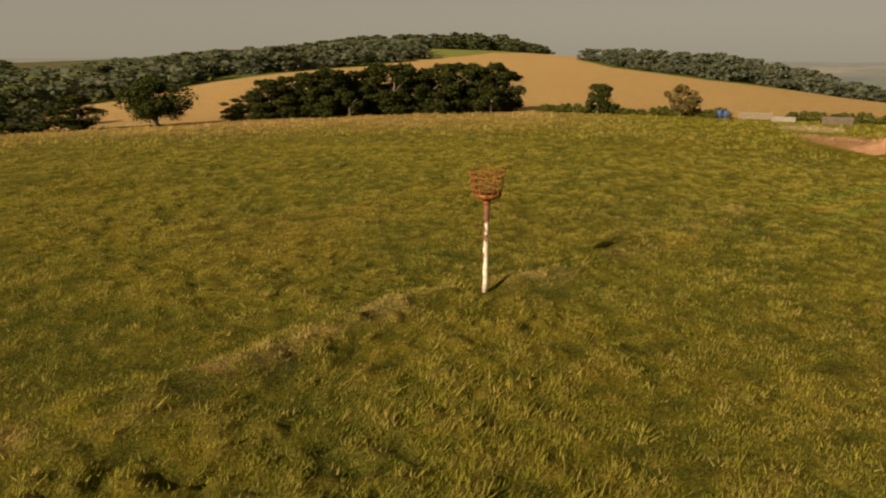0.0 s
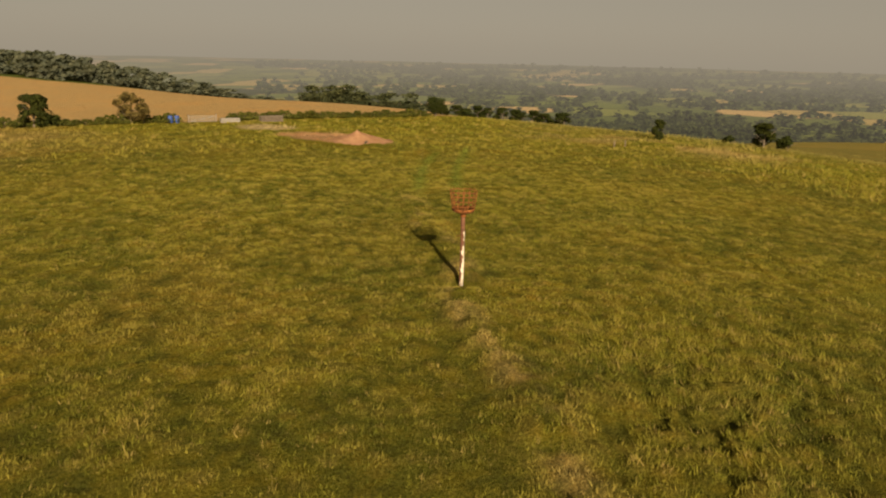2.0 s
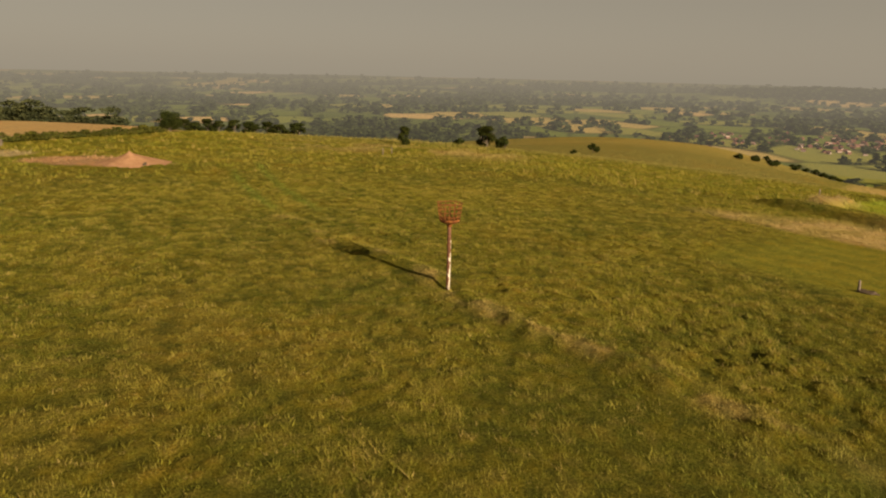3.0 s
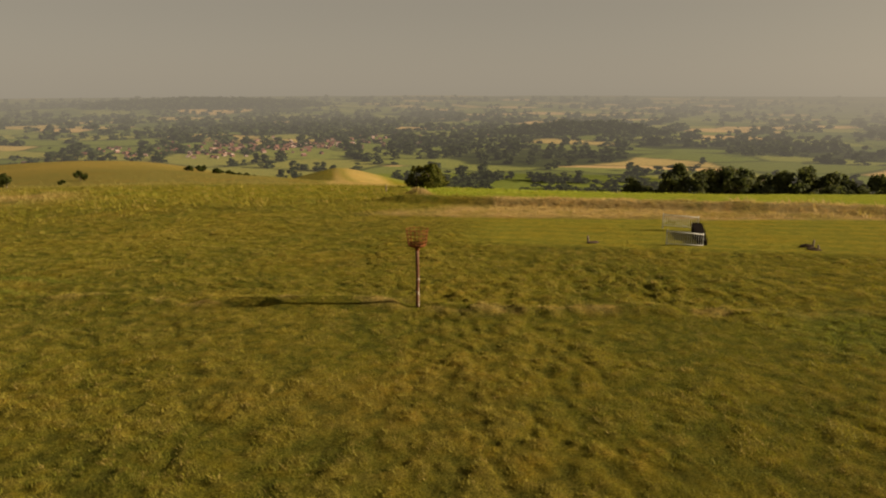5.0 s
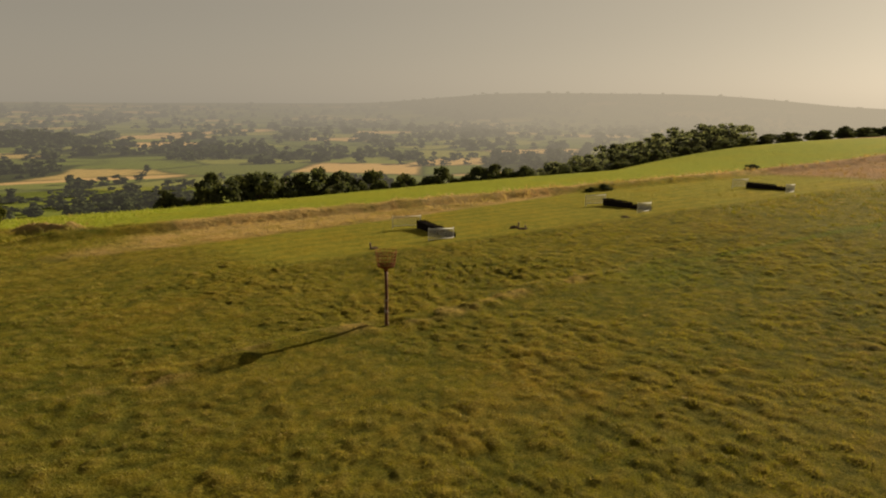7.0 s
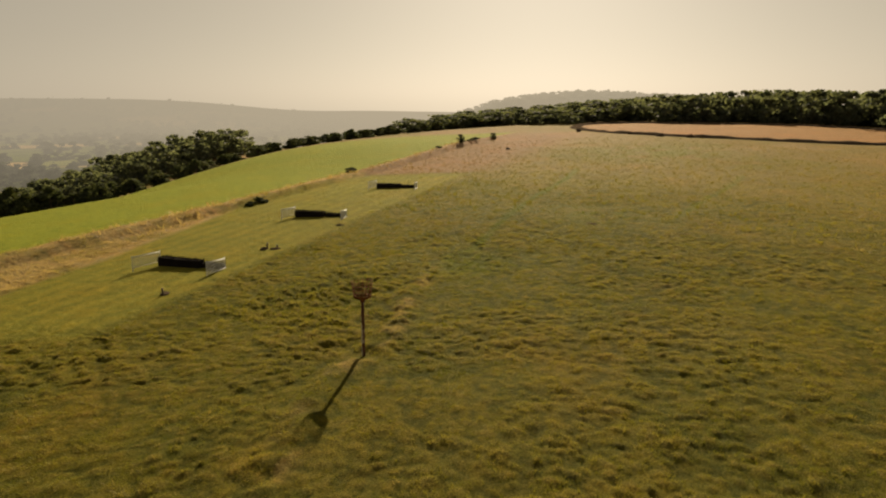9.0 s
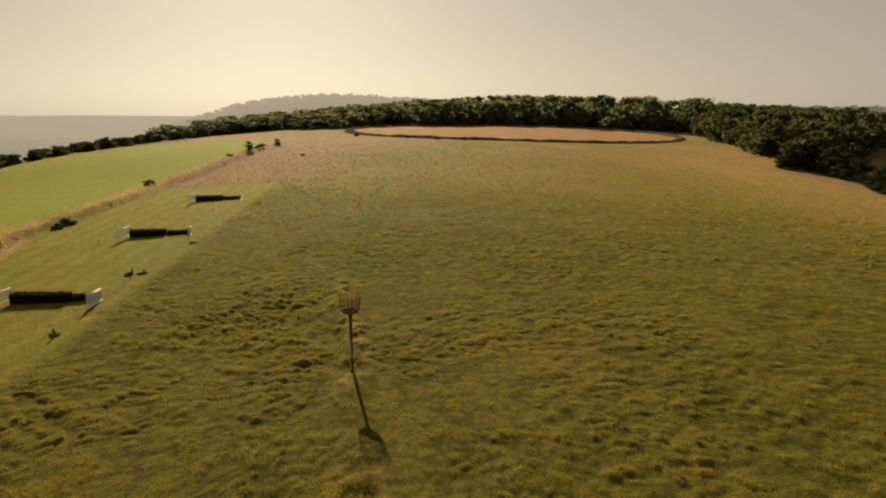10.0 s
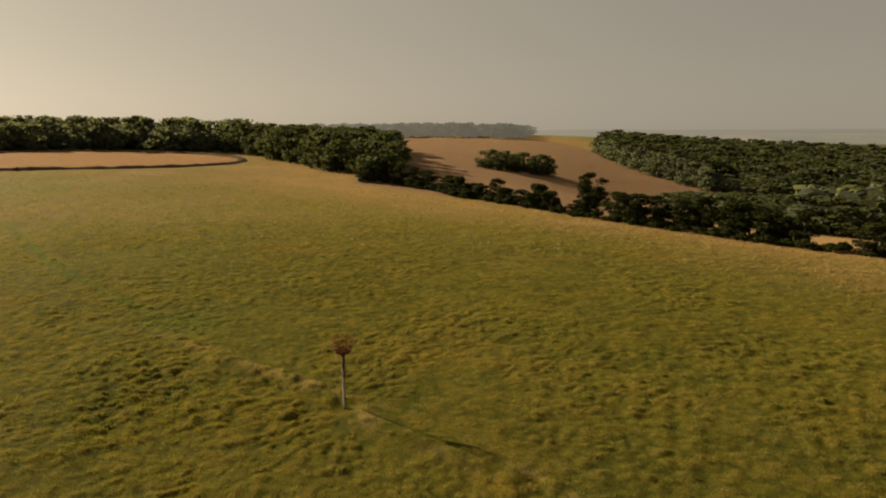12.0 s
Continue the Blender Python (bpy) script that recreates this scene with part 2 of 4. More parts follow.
# heights of the hill by bearing (every 20 degrees from +y to +x) at five distances
REACH = np.array([130.0, 220.0, 360.0, 600.0, 1000.0])
RELIEF = np.array([
    (-1.0, 0.3, 4.5, 5.5, -10), (-1.6, -1.5, -5, -20, -60), (-2.4, -13, -40, -80, -108),
    (-6, -22, -52, -95, -110), (-9, -17.5, -34, -90, -110), (-8.5, -16, -29, -80, -110),
    (-12, -30, -55, -95, -110), (-16, -36, -64, -95, -110), (-16, -35, -62, -95, -110),
    (-10.5, -24, -46, -85, -110), (0.6, -4.5, -17, -48, -90), (2.8, 3.5, 3, -5, 9),
    (3.3, 3.5, 3, 0, 0), (1.0, 1.2, 1.0, 0, -5), (-1.5, -5, -2.5, 0, -8),
    (-5.5, -20, -18, -14, -20), (-4.5, -13, -15, -14, -15), (-2.4, -1.5, -3, 2, -5)])


def bearing(x, y):
    return np.degrees(np.arctan2(x, y)) % 360


def relief(x, y):
    r, az = np.hypot(x, y), bearing(x, y) / 20
    i = np.floor(az).astype(int)
    f = az - i
    s = np.log(np.clip(r, REACH[0], REACH[-1]))
    knots = np.log(REACH)
    j = np.clip(np.searchsorted(knots, s, side="right") - 1, 0, len(REACH) - 2)
    g = (s - knots[j]) / (knots[j + 1] - knots[j])

    def along(k):
        row = [RELIEF[(i + m) % 18, k] for m in (-1, 0, 1, 2)]
        a, b, c, d = row
        return b + 0.5 * f * (c - a + f * (2 * a - 5 * b + 4 * c - d + f * (3 * (b - c) + d - a)))

    a, b, c, d = (along(np.clip(j + m, 0, len(REACH) - 1)) for m in (-1, 0, 1, 2))
    return b + 0.5 * g * (c - a + g * (2 * a - 5 * b + 4 * c - d + g * (3 * (b - c) + d - a)))


PLAIN_Z = -110.0
BANK_AZ = radians(41)  # a low bank of straw runs through the beacon's foot


def across_bank(x, y):
    return x * math.cos(BANK_AZ) - y * math.sin(BANK_AZ)


def along_bank(x, y):
    return x * math.sin(BANK_AZ) + y * math.cos(BANK_AZ)


def bank_line(u):
    """How far the bank's crest swings off the straight line."""
    return 0.62 * np.tanh(u / 4) + 0.25 * np.sin(u * 0.5)


def lip_width(x):
    return 2.6 + 9.0 * ease(x, -14, 20)


def side(x, y, ax, ay, bx, by):
    """Signed distance to the right of the line from a to b."""
    dx, dy = bx - ax, by - ay
    n = math.hypot(dx, dy)
    return ((x - ax) * dy - (y - ay) * dx) / n


# two wooded rises on the plain: centre, direction and half lengths
RISES = ((1150.0, -1280.0, 0.74, 0.67, 190.0, 80.0), (3200.0, -1040.0, 0.31, 0.95, 480.0, 190.0))


def rise(x, y, cx, cy, ux, uy, long, wide):
    a, b = (x - cx) * ux + (y - cy) * uy, (y - cy) * ux - (x - cx) * uy
    return np.exp(-((a / long) ** 2) - (b / wide) ** 2)


def smooth_ground(x, y):
    r = np.hypot(x, y)
    near = -0.0274 * x + 0.0028 * y - 2.374e-4 * x * x + 5.27e-4 * x * y - 2.604e-4 * y * y
    near = near - 1.8 * ease(r, 40, 90) * np.exp(-(((bearing(x, y) - 150) / 32) ** 2))
    near = near - 0.9 * ease(r, 40, 82) * np.exp(-(((bearing(x, y) - 318) / 20) ** 2))
    z = near + (relief(x, y) - near) * ease(r, 85, 140)
    # a wooded shoulder to the south
    z = z + 11 * np.exp(-(((x + 50) / 55) ** 2 + ((y + 335) / 42) ** 2))
    # beyond the hill the plain, which rises again to far ridges
    far = PLAIN_Z + 55 * ease(r, 2600, 4800) + 14 * (fbm(x / 700, y / 700, 5) - 0.5) * ease(r, 1200, 2500)
    far = far + 78 * ease(r, 2900, 4200) * np.exp(-(((bearing(x, y) - 183) / 15) ** 4))
    far = far + 32 * rise(x, y, *RISES[0]) + 40 * rise(x, y, *RISES[1])
    return z + (far - z) * ease(r, 1000, 1700)


def spur_line(x, y):
    """Distance along the narrow spur to the east-south-east, and off its crest."""
    return (x - 140) * 0.884 - (y + 70) * 0.467, (y + 70) * 0.884 + (x - 140) * 0.467


def rough(x, y):
    """How tussocky the sward is: most so south-east of the bank, least on the mown lane and the crops."""
    s, u = across_bank(x, y), along_bank(x, y)
    lump = np.exp(-(((x - 0.3) / 4.6) ** 2 + ((y + 9.0) / 3.6) ** 2))
    wide = ease(s, 0.5, 3) * ease(-s, -24, -12) * (0.35 + 0.65 * fbm(x / 9, y / 9, 31))
    lane = mown(x, y)
    return np.clip(0.48 + 0.16 * ease(y, 10, 18) + 0.4 * lump + 0.34 * wide, 0, 1.2) * (1 - 0.75 * lane) * (1 - ease(np.hypot(x, y), 60, 120) * 0.6)


def mown(x, y):
    a = ease(side(x, y, 2, -18.5, -36, -50), 1.2, -1.2)
    b = ease(side(x, y, 34, -24, -94, -115) - lip_width(x), -1.2, 1.2)
    u = along_bank(x, y)
    return a * b * ease(u, -76, -72) * ease(u, 2, -4)


def mounds(x, y, step, seed):
    """Rounded tussocks, one to a cell of about that size, from 0 between them to 1 on the highest."""
    best = np.zeros(np.shape(x))
    ix, iy = np.floor(x / step), np.floor(y / step)
    for dx in (-1, 0, 1):
        for dy in (-1, 0, 1):
            jx, jy = ix + dx, iy + dy
            cx, cy = (jx + lattice(jx, jy, seed)) * step, (jy + lattice(jx, jy, seed + 1)) * step
            wide = step * (0.42 + 0.5 * lattice(jx, jy, seed + 2))
            best = np.maximum(best, (0.25 + 0.75 * lattice(jx, jy, seed + 3)) * np.clip(1 - ((x - cx) ** 2 + (y - cy) ** 2) / wide**2, 0, 1) ** 1.2)
    return best


def tussock(x, y):
    wx, wy = x + 0.7 * (fbm(x / 1.3, y / 1.3, 14, 2) - 0.4), y + 0.7 * (fbm(x / 1.3, y / 1.3, 15, 2) - 0.4)
    return 0.6 * mounds(wx, wy, 0.52, 21) + 0.4 * mounds(wx, wy, 1.15, 25)


def height(x, y):
    x, y = np.asarray(x, float), np.asarray(y, float)
    r, z = np.hypot(x, y), smooth_ground(x, y)
    s, u = across_bank(x, y), along_bank(x, y)
    bank = 0.3 * np.exp(-((s - bank_line(u)) / 0.8) ** 2) * ease(np.abs(u), 26, 10) * ease(fbm(x / 2.2, y / 2.2, 3), 0.25, 0.6) * ease(r, 0.3, 1.2)
    lump = fbm(x / 1.1, y / 1.1, 11, 3) - 0.44
    wave = fbm(x / 4.5, y / 4.5, 12, 3) - 0.44
    k = rough(x, y)
    near = r < 135
    bump = np.zeros(x.shape)
    bump[near] = tussock(x[near], y[near])
    z = z + (bank + (0.2 * lump + 0.3 * wave + 0.36 * (bump - 0.35) * (0.35 + 0.85 * ease(fbm(x / 6, y / 6, 16), 0.32, 0.6))) * k * ease(r, 0.2, 2.0) * (1 - 0.75 * np.exp(-((s / 2.0) ** 2)) * ease(u, 0, 2) * ease(u, 13, 9))) * ease(r, 130, 80)
    # the overgrown lip beside the green field
    lip = -side(x, y, 34, -24, -94, -115)
    z = z + 0.85 * ease(lip, -3.4, -2.0) * ease(lip, 3, -1) * ease(x, 38, 34) * ease(r, 170, 120) * (0.6 + 0.4 * fbm(x / 2.2, y / 2.2, 8))
    # its end curls away down the slope
    a, b = (x - 34.5) * 0.87 - (y + 24.2) * 0.49, (y + 24.2) * 0.87 + (x - 34.5) * 0.49
    z = z + 0.85 * np.exp(-((b / 0.95) ** 2)) * ease(a, -1.5, 0.5) * ease(a, 14, 9) * (0.6 + 0.8 * fbm(x / 1.6, y / 1.6, 9))
    # the narrow spur
    run, off = spur_line(x, y)
    crest = np.interp(run, [-60, 0, 99, 190, 270, 292, 360], [-14, -14.5, -27.7, -37, -41.5, -44, -80])
    ridge = crest - 0.26 * (np.sqrt(off**2 + 36) - 6)
    gap = ridge - z
    z = z + np.where(run > 0, 0.5 * (gap + np.sqrt(gap**2 + 4)), 0) * ease(run, 0, 50) * ease(run, 420, 360)
    return z + 1.2 * (fbm(x / 40, y / 40, 6) - 0.45) * ease(r, 140, 300) * ease(r, 1100, 900)


def ground_at(x, y):
    return float(height(np.array([x]), np.array([y]))[0])


# ---- land cover ----
GREEN, DRY, LUSH = (0.152, 0.143, 0.02), (0.26, 0.19, 0.105), (0.2, 0.232, 0.034)
WHEAT, STUBBLE, WOODLAND = (0.37, 0.255, 0.135), (0.225, 0.15, 0.1), (0.03, 0.04, 0.014)
PASTURE, SHADED_THATCH = (0.08, 0.105, 0.03), (0.062, 0.055, 0.02)
RING = (-178.0, -98.0, 53.0)


def hedge_y(x):
    """The hedge that closes the meadow to the north."""
    return np.interp(x, [-120, -62, -48, -30, -15, 8, 16, 33, 72, 96, 130], [-10, 41, 56.5, 64, 70.5, 80, 74, 65, 57, 66, 80])


def wheat_limit(az):
    """How far the wheat reaches, by bearing from -45 to 60 degrees."""
    return np.interp(az, [-45, -32, -17, -8, 0, 5, 8, 9.5, 12, 20, 30, 40, 47, 54], [95, 150, 205, 250, 330, 480, 620, 300, 250, 200, 190, 165, 150, 118])


FIELD_TONES = np.array([
    (0.1, 0.13, 0.036), (0.14, 0.165, 0.05), (0.085, 0.11, 0.034), (0.38, 0.28, 0.15), (0.3, 0.24, 0.11), (0.17, 0.18, 0.06),
    (0.12, 0.145, 0.045), (0.1, 0.125, 0.04), (0.075, 0.1, 0.035), (0.15, 0.17, 0.055), (0.11, 0.14, 0.04)])
FIELD_LONG, FIELD_WIDE = 210.0, 150.0


def two_nearest(x, y):
    """The tone of the field that a place on the plain belongs to, and its distance from that field's hedge."""
    wx, wy = x + 70 * (fbm(x / 300, y / 300, 41) - 0.5), y + 70 * (fbm(x / 300, y / 300, 43) - 0.5)
    u, v = (wx * 0.93 + wy * 0.37) / FIELD_LONG, (wy * 0.93 - wx * 0.37) / FIELD_WIDE
    iu, iv = np.floor(u), np.floor(v)
    best, second, which = np.full(x.shape, 1e9), np.full(x.shape, 1e9), np.zeros(x.shape, int)
    for du in (-1, 0, 1):
        for dv in (-1, 0, 1):
            ju, jv = iu + du, iv + dv
            d = np.hypot(ju + 0.12 + 0.76 * lattice(ju, jv, 201) - u, jv + 0.12 + 0.76 * lattice(ju, jv, 202) - v)
            closer = d < best
            second = np.where(closer, best, np.minimum(second, d))
            which = np.where(closer, (lattice(ju, jv, 203) * (len(FIELD_TONES) - 0.01)).astype(int), which)
            best = np.where(closer, d, best)
    return which, (second - best) * 0.5 * (FIELD_LONG + FIELD_WIDE) * 0.5


def far_woods(x, y, r):
    return ease(fbm(x / 420, y / 420, 61), 0.57, 0.6) * ease(r, 560, 800)


def cover(x, y, plain=True):
    x, y = np.asarray(x, float), np.asarray(y, float)
    r, az = np.hypot(x, y), bearing(x, y)
    signed = (az + 180) % 360 - 180
    s, u = across_bank(x, y), along_bank(x, y)

    def lay(c, w, tone):
        return c + (np.array(tone) - c) * np.clip(w, 0, 1)[:, None]

    c = np.tile(np.array(GREEN), (len(x), 1))
    patch, streak = fbm(x / 7, y / 7, 51), fbm(along_bank(x, y) / 16, across_bank(x, y) / 3.5, 52)
    c = lay(c, ease(patch, 0.5, 0.72) * 0.35 + ease(streak, 0.52, 0.75) * 0.3, (0.215, 0.17, 0.036))
    c = lay(c, ease(fbm(x / 3.2, y / 3.2, 54), 0.46, 0.3) * 0.5, (0.08, 0.095, 0.015))
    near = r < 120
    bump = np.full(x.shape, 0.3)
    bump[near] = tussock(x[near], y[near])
    # darker hollows and straw tops: shade and light between tussocks deepened in the colour
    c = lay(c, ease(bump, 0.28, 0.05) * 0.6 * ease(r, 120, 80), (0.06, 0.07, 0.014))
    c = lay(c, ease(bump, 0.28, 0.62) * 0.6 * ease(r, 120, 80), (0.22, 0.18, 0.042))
    # drier towards the west and south-west, its colour paled for the haze there
    c = lay(c, ease(-x * 0.8 - y * 0.5, 35, 130) * (0.35 + 0.7 * ease(fbm(x / 18, y / 18, 55), 0.35, 0.6)), DRY)
    c = lay(c, ease(-x * 0.9 + y * 0.35, 22, 75) * (0.35 + 0.5 * ease(fbm(x / 9, y / 9, 67), 0.35, 0.6)), (0.2, 0.158, 0.062))
    c = lay(c, ease(y - hedge_y(x), -40, -8) * (0.65 + 0.35 * ease(patch, 0.4, 0.6)) * ease(x, 24, 4), (0.28, 0.19, 0.085))
    # straw along the bank
    c = lay(c, np.exp(-((s - bank_line(u)) / 0.55) ** 2) * ease(np.abs(u), 24, 9) * ease(fbm(x / 1.3, y / 1.3, 56), 0.38, 0.58) * 0.85, (0.37, 0.27, 0.11))
    c = lay(c, mown(x, y) * 0.85, (0.228, 0.216, 0.038))
    # damp patches of fresh grass
    for cx, cy, w in ((-34.5, -21, 5), (-90, -60, 16), (-14, -12, 4)):
        c = lay(c, 0.6 * np.exp(-(((x - cx) ** 2 + (y - cy) ** 2) / w**2)) * ease(fbm(x / 1.8, y / 1.8, 73), 0.3, 0.5), (0.135, 0.165, 0.03))
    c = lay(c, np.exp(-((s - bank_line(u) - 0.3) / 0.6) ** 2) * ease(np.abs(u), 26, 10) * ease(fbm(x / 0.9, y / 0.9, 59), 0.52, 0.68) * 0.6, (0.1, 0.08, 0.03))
    # old wheel tracks
    for ax, ay, bx, by, w in ((-64, -53, -14, -13.5, 0.75), (-78, -33.5, -38, -13, 0.5), (12, 12, 36, 29, 0.75), (13, 9.6, 40, 28.5, 0.75)):
        run = ((x - ax) * (bx - ax) + (y - ay) * (by - ay)) / math.hypot(bx - ax, by - ay)
        gone = math.hypot(bx - ax, by - ay)
        c = lay(c, w * np.exp(-((side(x, y, ax, ay, bx, by) + 0.5 * np.sin(run * 0.12)) / 0.42) ** 2) * ease(run, 0, 6) * ease(run, gone, gone - 6), (0.11, 0.15, 0.026))
    stripes = 0.5 + 0.5 * np.sin(side(x, y, 2, -18.5, -36, -50) * 3.3 + 1.2 * fbm(x / 5, y / 5, 57))
    c = lay(c, mown(x, y) * stripes * 0.28, (0.09, 0.105, 0.018))
    lip = -side(x, y, 34, -24, -94, -115)
    end = ease(x, 30, 24) * ease(r, 165, 150)
    c = lay(c, ease(lip + lip_width(x) + 3 * (fbm(x / 12, y / 12, 58) - 0.45), -1, 1) * ease(lip, 1.0, 0) * end * (0.6 + 0.6 * ease(fbm(x / 2.5, y / 2.5, 66), 0.35, 0.55)), (0.36, 0.265, 0.135))
    a, b = (x - 34.5) * 0.87 - (y + 24.2) * 0.49, (y + 24.2) * 0.87 + (x - 34.5) * 0.49
    c = lay(c, ease(lip, 0.0, 1.5) * ease(b, 0.4, -0.6) * ease(x, 78, 66) * ease(r, 175, 160), LUSH)
    c = lay(c, np.exp(-((b / 1.3) ** 2)) * ease(a, -3, 0) * ease(a, 14, 10), (0.26, 0.19, 0.09))
    c = lay(c, ease(u, -74, -78) * ease(lip, 0, -2) * ease(lip, -26, -14) * ease(r, 175, 150), (0.24, 0.16, 0.1))
    # east slopes in short dry pasture
    c = lay(c, ease(r, 70, 100) * ease(np.abs(az - 88), 34, 22) * ease(r, 900, 600), (0.17, 0.15, 0.05))
    run, off = spur_line(x, y)
    c = lay(c, ease(off, 4, 1) * ease(off, -34, -22) * ease(run, -60, -40) * ease(run, 330, 300) * (0.6 + 0.5 * fbm(x / 12, y / 12, 64)), (0.33, 0.25, 0.11))
    c = lay(c, np.exp(-(((off + 9 - 0.03 * run) / 3) ** 2)) * ease(run, -30, 0) * ease(run, 300, 280) * 0.8, (0.17, 0.16, 0.045))
    c = lay(c, ease(r, 170, 210) * ease(np.abs(az - 92), 20, 8) * ease(r, 420, 330) * (0.4 + 0.6 * ease(fbm(x / 20, y / 20, 65), 0.4, 0.6)), (0.22, 0.175, 0.06))
    c = lay(c, np.exp(-((r - 66 - 8 * fbm(x / 30, y / 30, 62)) / 9) ** 2) * ease(np.abs(az - 74), 20, 8) * ease(fbm(x / 6, y / 6, 63), 0.3, 0.55) * 0.8, (0.26, 0.195, 0.09))
    # ring of turned earth round a stubble field
    rr = np.hypot(x - RING[0], y - RING[1])
    c = lay(c, ease(rr, RING[2] + 1.5, RING[2] - 1), (0.29, 0.175, 0.09))
    # wheat to the north, pale stubble to the west
    north = ease(y - hedge_y(x), 0.5, 2.5) * ease(np.abs(signed), 62, 52)
    c = lay(c, north * ease(r, 900, 700), PASTURE)
    c = lay(c, north * ease(r, 560, 520) * ease(np.abs(signed), 7, 4), (0.16, 0.175, 0.06))
    c = lay(c, north * ease(wheat_limit(signed) - r, -3, 3), WHEAT)
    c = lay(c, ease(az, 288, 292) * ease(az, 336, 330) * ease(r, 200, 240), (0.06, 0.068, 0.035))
    inside = ease(142 + (x + 262) * 0.145 - y, -2, 2) * ease(az, 300, 298) * ease(r, 480, 465)
    west = ease(y - hedge_y(x), 1, 4) * ease(az, 261, 263) * inside + ease(az, 262, 264) * inside * ease(r, 150, 160)
    c = lay(c, west, STUBBLE)
    # red sand by the spoil heap
    c = lay(c, ease(np.hypot((x - 33.2) / 4.4, (y - 41.5) / 8.0) + 0.5 * (fbm(x / 2.2, y / 2.2, 71) - 0.45), 1.05, 0.72), (0.31, 0.19, 0.12))
    c = lay(c, ease(np.hypot((x - 35) / 3.6, (y - 54.5) / 4.5) + 0.5 * (fbm(x / 2, y / 2, 72) - 0.45), 1.05, 0.6) * 0.85, (0.33, 0.26, 0.17))
    if plain:
        f, edge, out = np.zeros((len(x), 3)), np.full(len(x), 99.0), r > 480
        which, edge[out] = two_nearest(x[out], y[out])
        f[out] = FIELD_TONES[which]
        # pasture alone at the foot of the hill
        tan = (f[:, 0] > 0.25) & (r < 1050)
        f[tan] = (0.12, 0.15, 0.045)
        c = c + (f - c) * ease(r, 500, 800)[:, None]
        c = lay(c, ease(az, 118, 124) * ease(az, 165, 158) * ease(r, 380, 430) * ease(r, 950, 800), (0.125, 0.16, 0.045))
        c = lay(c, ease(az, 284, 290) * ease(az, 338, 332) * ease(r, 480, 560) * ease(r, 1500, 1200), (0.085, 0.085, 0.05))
        c = lay(c, ease(edge, 9, 3) * ease(r, 600, 900) * 0.75, (0.03, 0.042, 0.016))
        woods = far_woods(x, y, r)
        ridge = rise(x, y, *RISES[0]) + rise(x, y, *RISES[1])
        c = lay(c, np.maximum(woods, ease(ridge, 0.3, 0.5)), WOODLAND)
    return c


def sheet(name, radii, steps, material):
    a = np.arange(steps) * 2 * np.pi / steps
    x, y = np.outer(radii, np.sin(a)), np.outer(radii, np.cos(a))
    x, y = x.ravel(), y.ravel()
    far = radii[-1] > 500
    co = np.stack([x, y, height(x, y)], 1)
    n, m = len(radii), steps
    i = np.arange(n - 1)[:, None] * m
    j, k = np.arange(m)[None], (np.arange(m)[None] + 1) % m
    quads = np.stack([i + j, i + m + j, i + m + k, i + k], -1).reshape(-1, 4)
    me = bpy.data.meshes.new(name)
    me.vertices.add(len(co))
    me.vertices.foreach_set("co", co.ravel())
    me.loops.add(quads.size)
    me.loops.foreach_set("vertex_index", quads.ravel())
    me.polygons.add(len(quads))
    me.polygons.foreach_set("loop_start", np.arange(len(quads)) * 4)
    me.polygons.foreach_set("use_smooth", np.ones(len(quads), bool))
    me.update(calc_edges=True)
    col = np.ones((len(co), 4))
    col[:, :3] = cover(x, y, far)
    # shade between the blades of the unmown sward, painted as a darker ground colour
    thatch_shade = 0.36 * ease(np.hypot(x, y), 72, 36) * (1 - 0.6 * mown(x, y)) * ease(np.hypot((x - 33.5) / 5, (y - 43) / 10), 0.9, 1.2) * ease(side(x, y, 34, -24, -94, -115), -1, 1)
    col[:, :3] += (np.array(SHADED_THATCH) - col[:, :3]) * thatch_shade[:, None]
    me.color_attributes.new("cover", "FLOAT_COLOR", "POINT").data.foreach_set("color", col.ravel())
    me.materials.append(material)
    ob = new(name, me)
    return ob


near_r = np.r_[0.02, np.arange(0.3, 38, 0.15), np.arange(38, 62, 0.28)]
mid_r = 62 * 1.018 ** np.arange(1, 154)
far_r = mid_r[-1] * 1.013 ** np.arange(0, 155)
tagged(sheet("ground", np.r_[near_r, mid_r], 1080, GROUND), "rough grassy hilltop meadow with crop fields and slopes around it", "ground", kind="structure")
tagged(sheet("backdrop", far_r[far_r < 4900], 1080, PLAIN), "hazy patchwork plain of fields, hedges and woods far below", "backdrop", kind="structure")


# ---- mesh helpers ----
def quad_mesh(name, co, material, cover_rgb=None, corners=4):
    """Many loose faces of that many corners each, from an array of their corners."""
    n = len(co) // corners
    me = bpy.data.meshes.new(name)
    me.vertices.add(len(co))
    me.vertices.foreach_set("co", np.ascontiguousarray(co, dtype=np.float32).ravel())
    me.loops.add(len(co))
    me.loops.foreach_set("vertex_index", np.arange(len(co)))
    me.polygons.add(n)
    me.polygons.foreach_set("loop_start", np.arange(n) * corners)
    me.update(calc_edges=True)
    if cover_rgb is not None:
        col = np.ones((len(co), 4))
        col[:, :3] = np.repeat(cover_rgb, corners, 0)
        me.color_attributes.new("cover", "FLOAT_COLOR", "POINT").data.foreach_set("color", col.ravel())
    me.materials.append(material)
    return me


def part(name, bm, material, parent, label=""):
    """One mesh object out of a bmesh, under a thing or a part."""
    me = bpy.data.meshes.new(name)
    bm.to_mesh(me)
    bm.free()
    me.materials.append(material)
    ob = new(name, me)
    ob.parent = parent
    if label:
        ob["label"] = label
    return ob


